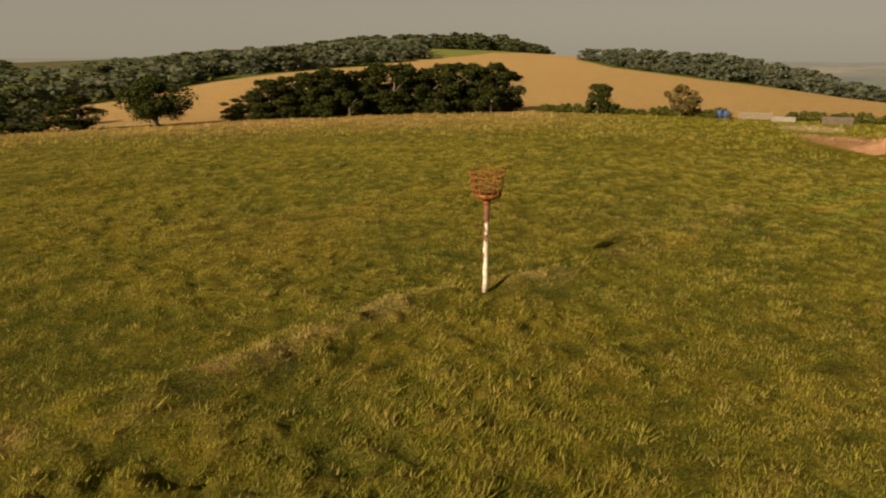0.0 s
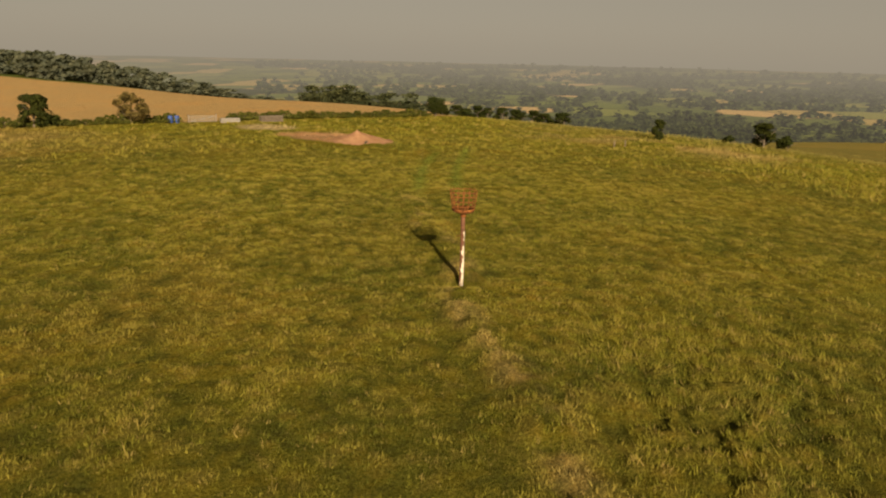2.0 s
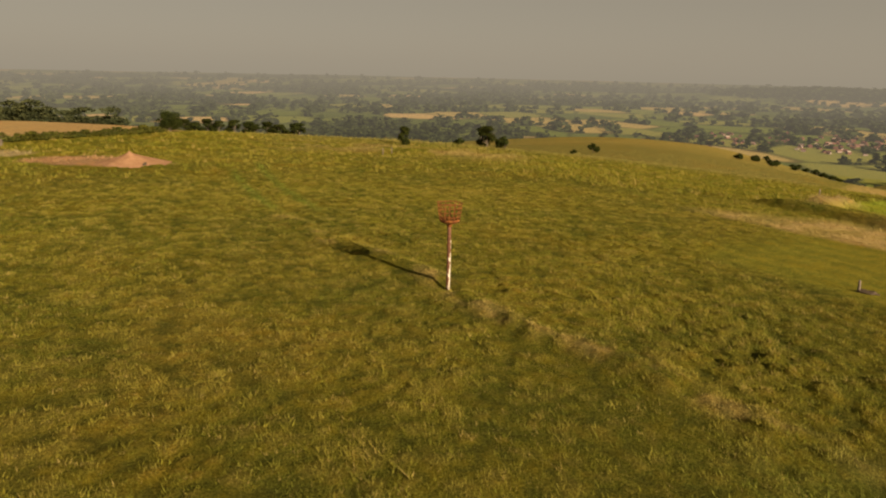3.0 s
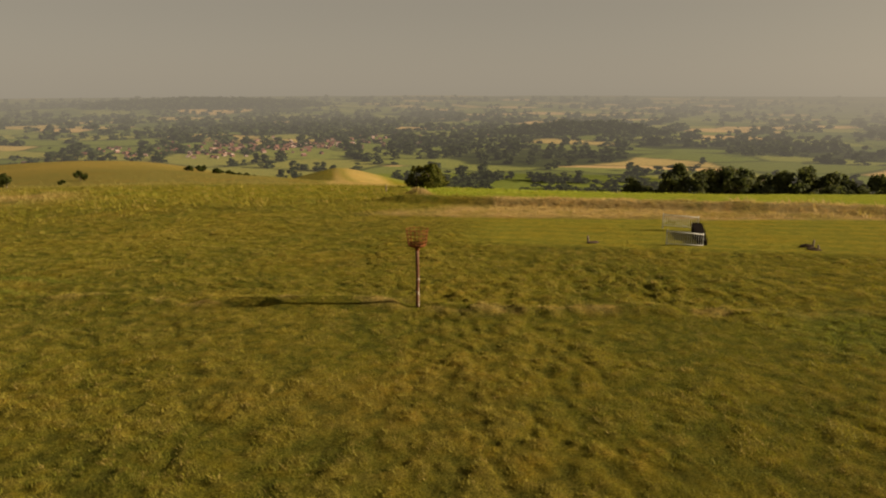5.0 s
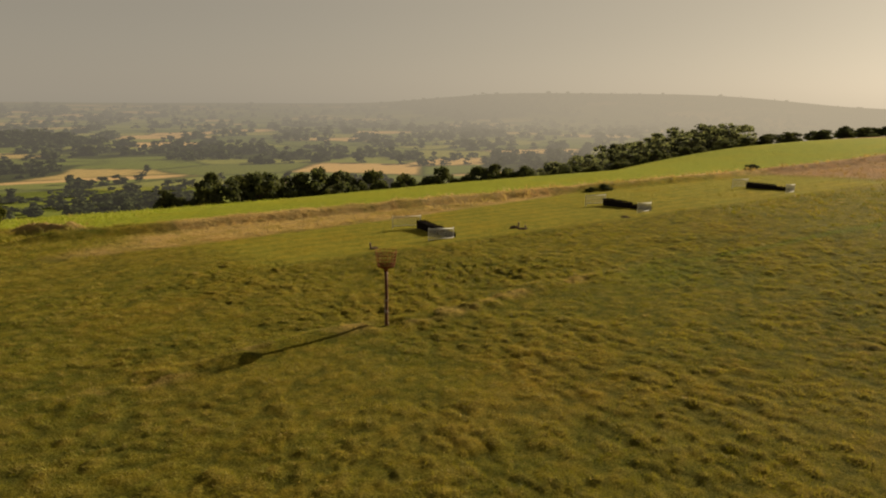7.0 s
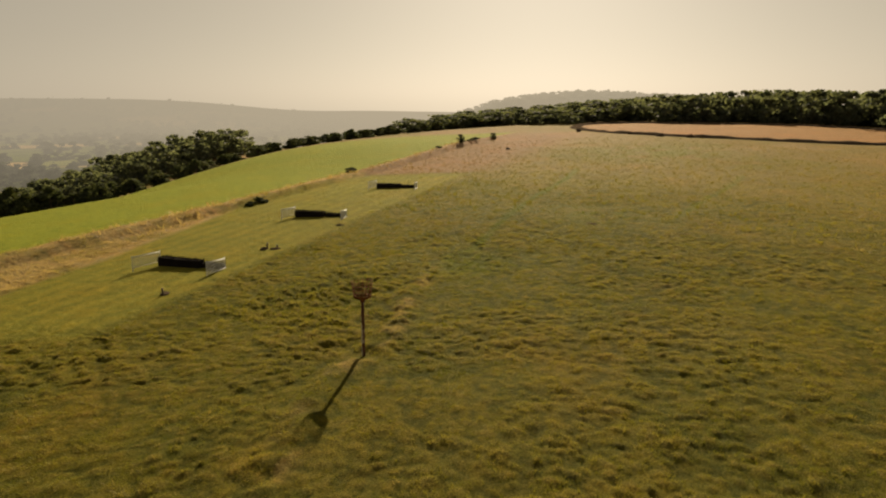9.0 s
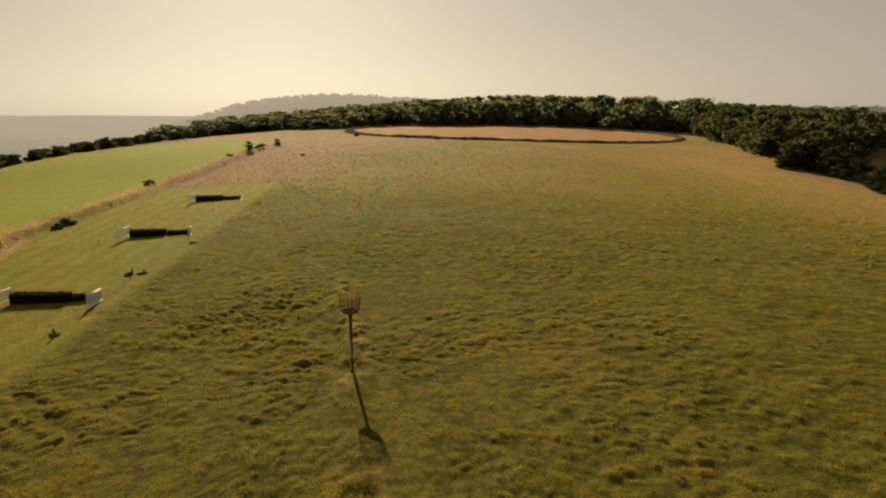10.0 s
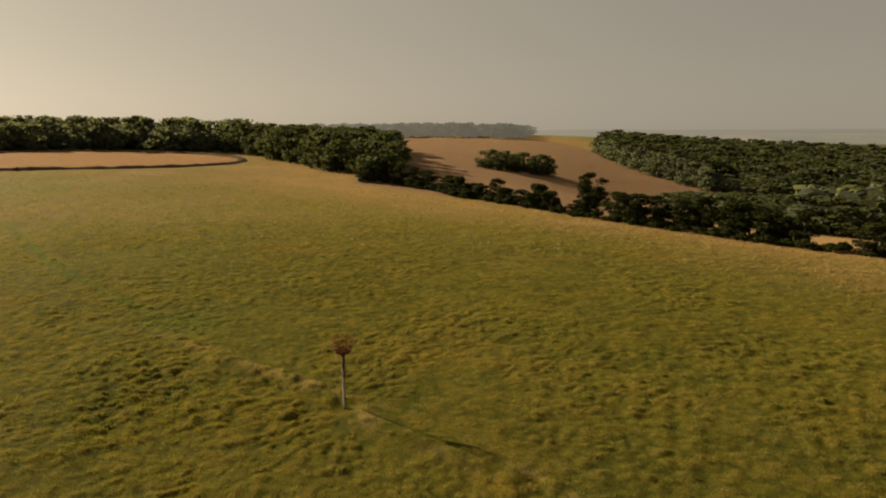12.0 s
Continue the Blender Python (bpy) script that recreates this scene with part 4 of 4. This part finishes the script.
def fill(inside, box_, step, wide, tall, g):
    """Trees on a jittered grid within a box (x0, y0, x1, y1) where inside(x, y) holds."""
    xs, ys = np.meshgrid(np.arange(box_[0], box_[2], step), np.arange(box_[1], box_[3], step))
    xs = xs.ravel() + g.uniform(-0.45, 0.45, xs.size) * step
    ys = ys.ravel() + g.uniform(-0.45, 0.45, ys.size) * step
    keep = inside(xs, ys)
    xs, ys = xs[keep], ys[keep]
    k = g.uniform(0.8, 1.25, len(xs))
    return [(x, y, wide * f * g.uniform(0.9, 1.1), tall * f) for x, y, f in zip(xs, ys, k)]


def polar(lo, hi, r0, r1):
    return lambda x, y: ((bearing(x, y) - lo) % 360 < (hi - lo) % 360) & (np.hypot(x, y) > r0) & (np.hypot(x, y) < r1)


g = np.random.default_rng(21)


def west_wood(x, y):
    d = side(x, y, -110, 10, -262, -72)
    e = ((x + 110) * -152 + (y - 10) * -82) / 172.7
    return (d > 0) & (d < 20 + 0.35 * e) & (e > 0) & (e < 190) & (y < 1)


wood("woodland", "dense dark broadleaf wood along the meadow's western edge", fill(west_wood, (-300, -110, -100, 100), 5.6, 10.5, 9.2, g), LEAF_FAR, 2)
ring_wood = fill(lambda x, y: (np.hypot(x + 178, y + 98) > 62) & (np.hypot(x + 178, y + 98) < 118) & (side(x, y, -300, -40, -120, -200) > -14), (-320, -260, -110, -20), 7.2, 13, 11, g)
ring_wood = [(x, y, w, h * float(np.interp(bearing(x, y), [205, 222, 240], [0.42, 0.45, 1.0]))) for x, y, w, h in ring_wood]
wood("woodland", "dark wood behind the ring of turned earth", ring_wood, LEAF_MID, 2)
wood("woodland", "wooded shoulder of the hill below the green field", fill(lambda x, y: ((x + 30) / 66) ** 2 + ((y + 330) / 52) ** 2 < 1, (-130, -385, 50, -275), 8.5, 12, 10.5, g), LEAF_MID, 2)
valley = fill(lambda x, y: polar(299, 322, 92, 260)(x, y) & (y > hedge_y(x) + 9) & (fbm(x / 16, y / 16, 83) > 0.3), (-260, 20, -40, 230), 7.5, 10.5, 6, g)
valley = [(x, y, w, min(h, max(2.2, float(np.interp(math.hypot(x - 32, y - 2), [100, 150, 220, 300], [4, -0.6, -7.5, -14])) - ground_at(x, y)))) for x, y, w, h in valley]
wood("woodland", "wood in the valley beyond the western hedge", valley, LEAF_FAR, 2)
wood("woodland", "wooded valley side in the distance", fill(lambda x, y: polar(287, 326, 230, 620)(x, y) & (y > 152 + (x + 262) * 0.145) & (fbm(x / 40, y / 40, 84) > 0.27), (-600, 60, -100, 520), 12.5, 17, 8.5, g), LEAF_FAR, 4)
wood("woodland", "clump of trees in the stubble field", fill(lambda x, y: (((x + 236) * -0.47 + (y - 48) * 0.88) / 17) ** 2 + (((x + 236) * 0.88 + (y - 48) * 0.47) / 8) ** 2 < 1, (-270, 20, -200, 80), 4.5, 6.5, 6.5, g), LEAF_FAR)
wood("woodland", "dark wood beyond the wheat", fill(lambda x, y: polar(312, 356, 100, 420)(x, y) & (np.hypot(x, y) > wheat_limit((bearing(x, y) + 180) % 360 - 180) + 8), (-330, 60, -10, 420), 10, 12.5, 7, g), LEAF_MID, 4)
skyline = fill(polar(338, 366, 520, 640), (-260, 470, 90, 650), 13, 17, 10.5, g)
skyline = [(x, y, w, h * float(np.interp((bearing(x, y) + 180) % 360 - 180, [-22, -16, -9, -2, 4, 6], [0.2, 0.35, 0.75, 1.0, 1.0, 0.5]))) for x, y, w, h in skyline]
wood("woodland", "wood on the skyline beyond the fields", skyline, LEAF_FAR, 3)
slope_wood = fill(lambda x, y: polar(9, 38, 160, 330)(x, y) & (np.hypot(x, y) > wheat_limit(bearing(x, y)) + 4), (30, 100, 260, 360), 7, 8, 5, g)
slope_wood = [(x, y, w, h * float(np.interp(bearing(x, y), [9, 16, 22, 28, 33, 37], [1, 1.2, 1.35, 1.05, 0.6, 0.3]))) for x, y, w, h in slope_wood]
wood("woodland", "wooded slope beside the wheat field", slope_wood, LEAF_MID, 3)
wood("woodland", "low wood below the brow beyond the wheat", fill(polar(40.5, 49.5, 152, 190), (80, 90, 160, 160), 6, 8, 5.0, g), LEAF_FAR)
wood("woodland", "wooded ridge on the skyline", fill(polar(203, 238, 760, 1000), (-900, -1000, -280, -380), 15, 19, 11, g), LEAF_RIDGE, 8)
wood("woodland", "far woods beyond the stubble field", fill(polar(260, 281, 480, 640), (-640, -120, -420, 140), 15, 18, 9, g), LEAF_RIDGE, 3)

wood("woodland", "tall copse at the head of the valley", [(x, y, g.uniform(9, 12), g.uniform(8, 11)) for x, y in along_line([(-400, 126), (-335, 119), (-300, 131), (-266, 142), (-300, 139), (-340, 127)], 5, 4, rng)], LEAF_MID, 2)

wood("woodland", "wood at the foot of the dry slopes", fill(lambda x, y: polar(98, 121, 560, 830)(x, y) & (fbm(x / 70, y / 70, 85) > 0.4), (400, -420, 830, -60), 14, 16, 9, g), LEAF_AIR, 1, ROUND)
wood("woodland", "scattered trees below the green field", fill(lambda x, y: polar(121, 150, 600, 900)(x, y) & (fbm(x / 50, y / 50, 86) > 0.52), (280, -800, 800, -280), 14, 15, 9, g), LEAF_AIR, 1, ROUND)

# trees of the plain: along its hedges, in clumps and in the wooded rises
px, py = g.uniform(-1500, 4300, 120000), g.uniform(-4300, 4000, 120000)
pr, paz = np.hypot(px, py), bearing(px, py)
ok = (pr > 520) & (pr < 4200) & (((paz > 38) & (paz < 206)) | ((pr > 1300) & (paz > 280)))
px, py, pr = px[ok], py[ok], pr[ok]
_, edge = two_nearest(px, py)
clump = fbm(px / 260, py / 260, 77)
keep = ((edge < 9) & (clump > 0.36)) | ((far_woods(px, py, pr) > 0.5) & (g.random(len(px)) < 0.5)) | ((clump > 0.6) & (g.random(len(px)) < 0.45)) | (g.random(len(px)) < 0.006)
keep &= g.random(len(px)) < np.clip(1.3 - pr / 3000, 0.2, 1)
px, py, pr = px[keep], py[keep], pr[keep]
far = pr > 1350
size = g.uniform(11, 20, len(px)) * (1 + pr / 6000)
spots = [(x, y, w, w * f) for x, y, w, f in zip(px, py, size, g.uniform(0.55, 0.8, len(px)))]
wood("far_trees", "hedgerow trees and small woods over the plain", [q for q, f in zip(spots, far) if f], LEAF_AIR, 1, DOMES)
wood("far_trees", "hedgerow trees at the foot of the hill", [q for q, f in zip(spots, far) if not f], LEAF_AIR, 1, ROUND)
for (cx, cy, ux, uy, long, wide), size in zip(RISES, (17, 34)):
    reach = long * 1.3
    wood("far_wood", "dark wooded rise on the plain", fill(lambda x, y: rise(x, y, cx, cy, ux, uy, long, wide) > 0.3, (cx - reach, cy - reach, cx + reach, cy + reach), size * 0.85, size, size * 0.5, g), LEAF_AIR, 1, DOMES)


# ---- bank of turned earth round the stubble field ----
def earth_bank():
    bm = bmesh.new()
    n, rows = 240, []
    for k in range(n):
        a = 2 * math.pi * k / n
        ring = []
        for off, up in ((-1.6, -0.15), (-0.7, 0.5), (0.0, 0.75), (0.8, 0.5), (1.8, -0.15)):
            r = RING[2] + off + 1.2 * noise.noise((math.cos(a) * 4, math.sin(a) * 4, 0))
            x, y = RING[0] + r * math.cos(a), RING[1] + r * math.sin(a)
            ring.append(bm.verts.new((x, y, ground_at(x, y) + up * (0.8 + 0.5 * noise.noise((x * 0.3, y * 0.3, 2))))))
        rows.append(ring)
    for k in range(n):
        a, b = rows[k], rows[(k + 1) % n]
        for q in range(4):
            bm.faces.new((a[q], b[q], b[q + 1], a[q + 1])).smooth = True
    me = bpy.data.meshes.new("earth_bank")
    bm.to_mesh(me)
    bm.free()
    me.materials.append(EARTH)
    tagged(new("earth_bank", me), "low dark bank of turned earth round a stubble field", "bank", kind="structure")


earth_bank()


# ---- village on the plain ----
def far_houses():
    co = []
    h = np.random.default_rng(8)
    for _ in range(260):
        x, y = 1330 + h.normal() * 85, -560 + h.normal() * 190
        z = ground_at(x, y)
        a, w, d, t = h.uniform(0, 3.14), h.uniform(6, 9), h.uniform(5, 6), h.uniform(2.6, 3.6)
        u, v = np.array([math.cos(a), math.sin(a), 0]) * w / 2, np.array([-math.sin(a), math.cos(a), 0]) * d / 2
        c, up = np.array([x, y, z]), np.array([0, 0, t])
        ridge = np.array([0, 0, t + 2.2])
        for s in (-1, 1):
            co += [c - u + v * s, c + u + v * s, c + u + v * s + up, c - u + v * s + up]
            co += [c - u + v * s + up, c + u + v * s + up, c + u + ridge, c - u + ridge]
            co += [c + u * s - v, c + u * s + v, c + u * s + v + up, c + u * s - v + up]
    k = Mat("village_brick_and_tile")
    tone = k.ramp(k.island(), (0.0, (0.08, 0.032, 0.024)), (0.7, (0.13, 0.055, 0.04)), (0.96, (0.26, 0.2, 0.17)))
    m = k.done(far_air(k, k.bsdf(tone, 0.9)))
    tagged(new("village", quad_mesh("village", np.array(co), m)), "red-roofed village far below on the plain", "village", kind="stuff")


far_houses()


# ---- small things about the meadow ----
def spoil_heap(x, y):
    bm = bmesh.new()
    n, m = 34, 12
    rows = []
    for j in range(m + 1):
        f = j / m
        ring = []
        for k in range(n):
            a = 2 * math.pi * k / n
            r = (1 - f) ** 1.5 * 3.3 * (1 + 0.2 * noise.noise((math.cos(a) * 1.5, math.sin(a) * 1.5, 3)))
            z = 1.3 * f + 0.12 * noise.noise((r * math.cos(a) * 1.7, r * math.sin(a) * 1.7, 1)) - 0.08
            ring.append(bm.verts.new((r * math.cos(a) * 1.15 - 0.3 * f, r * math.sin(a), z)))
        rows.append(ring)
    for a, b in zip(rows, rows[1:]):
        for k in range(n):
            bm.faces.new((a[k], a[(k + 1) % n], b[(k + 1) % n], b[k])).smooth = True
    me = bpy.data.meshes.new("mound")
    bm.to_mesh(me)
    bm.free()
    me.materials.append(SOIL)
    ob = new("mound", me)
    ob.matrix_basis = pose(x, y, ground_at(x, y), 0, 0, 30)
    tagged(ob, "mound of reddish sand on a bare patch of grass", "mound")


spoil_heap(32.8, 37.2)


def field_gate(x, y, turn):
    t = thing("field_gate", "pale timber field gate in the low hedge", "gate", x, y, turn=turn)
    for k in range(4):
        part("bar", box(bmesh.new(), -1.6, -0.02, 0.12 + 0.22 * k, 1.6, 0.02, 0.2 + 0.22 * k, 0.01), CONCRETE, t)
    for s in (-1.7, 1.7):
        part("post", box(bmesh.new(), s - 0.08, -0.08, -0.2, s + 0.08, 0.08, 1.05, 0.02), TIMBER, t)
    part("brace", tube(bmesh.new(), [(-1.6, 0.03, 0.16), (1.6, 0.03, 0.82)], [0.04, 0.04], 6), CONCRETE, t)


def water_trough(x, y, turn):
    t = thing("water_trough", "pale concrete water trough beside the field gate", "trough", x, y, turn=turn)
    bm = bmesh.new()
    box(bm, -1.2, -0.35, -0.05, 1.2, 0.35, 0.1, 0.02)
    for s in (-1, 1):
        box(bm, -1.2, s * 0.31 - 0.04, 0.1, 1.2, s * 0.31 + 0.04, 0.6, 0.015)
        box(bm, s * 1.15 - 0.05, -0.27, 0.1, s * 1.15 + 0.05, 0.27, 0.6, 0.015)
    part("basin", bm, CONCRETE, t)


def drum(x, y):
    t = thing("drum", "blue plastic drum standing in the low hedge", "drum", x, y, group="blue drums by the gate")
    part("barrel", spin(bmesh.new(), [(0.27, -0.04), (0.29, 0.02), (0.3, 0.28), (0.32, 0.3), (0.3, 0.32), (0.3, 0.58), (0.32, 0.6), (0.3, 0.62), (0.29, 0.9), (0.26, 0.93)], 20), BLUE, t)
    part("bung", spin(bmesh.new(), [(0.05, 0.925), (0.05, 0.96)], 10), BLUE, t)


def stake(x, y, tall, lean):
    t = thing("marker_post", "short weathered timber post in the rough grass", "post", x, y, group="marker posts in the grass")
    bm = bmesh.new()
    tube(bm, [(0, 0, -0.15), (lean * 0.5, 0, tall * 0.5), (lean, 0.01, tall)], [0.07, 0.065, 0.06], 8)
    part("stake", bm, TIMBER, t)


def pallet_stack(x, y, turn):
    t = thing("hurdle_stack", "stacked grey timber hurdles by the hedge", "hurdles", x, y, turn=turn)
    for k in range(4):
        for s in (-0.4, 0, 0.4):
            part("runner", box(bmesh.new(), -1.5, s - 0.05, 0.2 * k, 1.5, s + 0.05, 0.2 * k + 0.1, 0.008), TIMBER, t)
        for q in range(7):
            part("board", box(bmesh.new(), -1.5 + 0.46 * q, -0.5, 0.2 * k + 0.1, -1.3 + 0.46 * q, 0.5, 0.2 * k + 0.13, 0.005), TIMBER, t)


field_gate(33.5, 65.5, -25)
water_trough(35.5, 62.5, -22)
pallet_stack(40.5, 60.5, -20)
drum(30.4, 66.4)
drum(29.7, 66.7)
stake(-5.15, -25.9, 0.32, 0.05)
stake(-4.5, -26.5, 0.5, -0.04)
stake(5.45, -17.2, 0.5, 0.05)
stake(48.8, -28.5, 0.9, 0.03)
stake(56, 19, 0.8, 0.04)
stake(57.2, 18.2, 0.8, -0.03)


def clod(x, y, wide, tall, seed):
    """A dark lump: dug earth, and by the ring a stand-in for distant shapes."""
    bm = bmesh.new()
    bmesh.ops.create_icosphere(bm, subdivisions=3, radius=1.0)
    for v in bm.verts:
        k = 1 + 0.35 * noise.noise(v.co * 1.8 + Vector((seed, 0, 0))) + 0.15 * noise.noise(v.co * 5)
        v.co = Vector((v.co.x * wide * k, v.co.y * wide * 0.7 * k, max(v.co.z, -0.3) * tall * k))
    me = bpy.data.meshes.new("dark_lump")
    bm.to_mesh(me)
    bm.free()
    me.materials.append(EARTH)
    ob = new("dark_lump", me)
    ob.matrix_basis = pose(x, y, ground_at(x, y), 0, 0, seed * 40)
    tagged(ob, "dark lump in the grass", "clod", "lumps of dug earth")


# the five by the ring stand in for distant dark shapes like cattle
for n, (x, y, w, h) in enumerate(((-4.9, -25.8, 0.45, 0.14), (-4.2, -26.4, 0.4, 0.2), (5.3, -17.5, 0.42, 0.12), (-31.7, -17.3, 0.5, 0.1), (-13.5, -32.0, 0.4, 0.15), (31.6, 34.9, 0.3, 0.3), (-122.4, -114.5, 1.0, 0.7), (-124, -97.5, 0.8, 0.7), (-123, -87, 0.9, 0.7), (-125.7, -80.6, 1.0, 0.8), (-127.2, -78.4, 1.0, 0.8), (-73.5, -83.1, 0.6, 0.4), (-33.3, -71.9, 0.5, 0.3))):
    clod(x, y, w, h, n)


# ---- grass ----
def tufts(name, label, r0, r1, count, blades, tall, wide, seed):
    """Leaning grass blades in clumps; where the sward is rough they are taller."""
    h = np.random.default_rng(seed)
    r, a = np.sqrt(h.uniform(r0 * r0, r1 * r1, count)), h.uniform(0, 2 * np.pi, count)
    fade = h.uniform(0.62, 1.0, count) * r1
    x, y = r * np.sin(a), r * np.cos(a)
    lip = -side(x, y, 34, -24, -94, -115)
    keep = (y < hedge_y(x) - 1) & ((lip < 1) | (x > 38)) & (np.hypot((x - 31) / 4, (y - 38) / 6) > 1)
    keep &= h.random(count) < 0.5 + 0.5 * ease(fbm(x / 0.9, y / 0.9, 91), 0.3, 0.55)
    keep &= r < fade
    keep &= (mown(x, y) < 0.5) | (h.random(count) < 0.4)
    x, y, lip = x[keep], y[keep], lip[keep]
    k = rough(x, y)
    lush = 0.55 + 0.5 * np.exp(-(((x - 0.3) / 4.6) ** 2 + ((y + 9.0) / 3.6) ** 2)) + 0.75 * fbm(x / 1.7, y / 1.7, 92) * (0.4 + k) + 0.8 * ease(lip + lip_width(x), -1, 1) * ease(lip, 1, 0)
    lush += 1.3 * tussock(x, y) - 0.35
    lush *= 1 - 0.45 * mown(x, y)
    n = len(x)
    z = height(x, y) - 0.03
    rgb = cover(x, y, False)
    seedy = h.random(n) < 0.1
    rgb[seedy] = rgb[seedy] * 0.45 + np.array((0.3, 0.21, 0.09)) * 0.55
    base = np.repeat(np.stack([x, y, z], 1), blades, 0)
    m = n * blades
    spread = h.normal(size=(m, 2)) * (0.05 + wide * 2)
    base[:, :2] += spread
    top = tall * np.repeat(lush, blades) * h.uniform(0.6, 1.3, m)
    lean = h.normal(size=(m, 2)) * 0.45 + np.array([0.28, 0.2]) + spread * 1.5
    tip = base + np.stack([lean[:, 0] * top, lean[:, 1] * top, top], 1)
    t = h.uniform(0, np.pi, m)
    w = np.stack([np.cos(t), np.sin(t), 0 * t], 1) * (wide * h.uniform(0.6, 1.3, m))[:, None]
    co = np.stack([base - w, base + w, tip], 1).reshape(-1, 3)
    tagged(new(name, quad_mesh(name, co, GRASS, np.repeat(rgb, blades, 0), 3)), label, "grass", kind="stuff")


tufts("meadow_grass", "rough tussocky meadow grass, green and straw-coloured", 0.35, 42, 300000, 7, 0.085, 0.0085, 5)
tufts("meadow_grass", "rough meadow grass over the whole hilltop", 0.35, 80, 110000, 6, 0.125, 0.016, 6)
tufts("meadow_grass", "rough meadow grass farther over the hilltop", 40, 150, 60000, 5, 0.26, 0.05, 7)
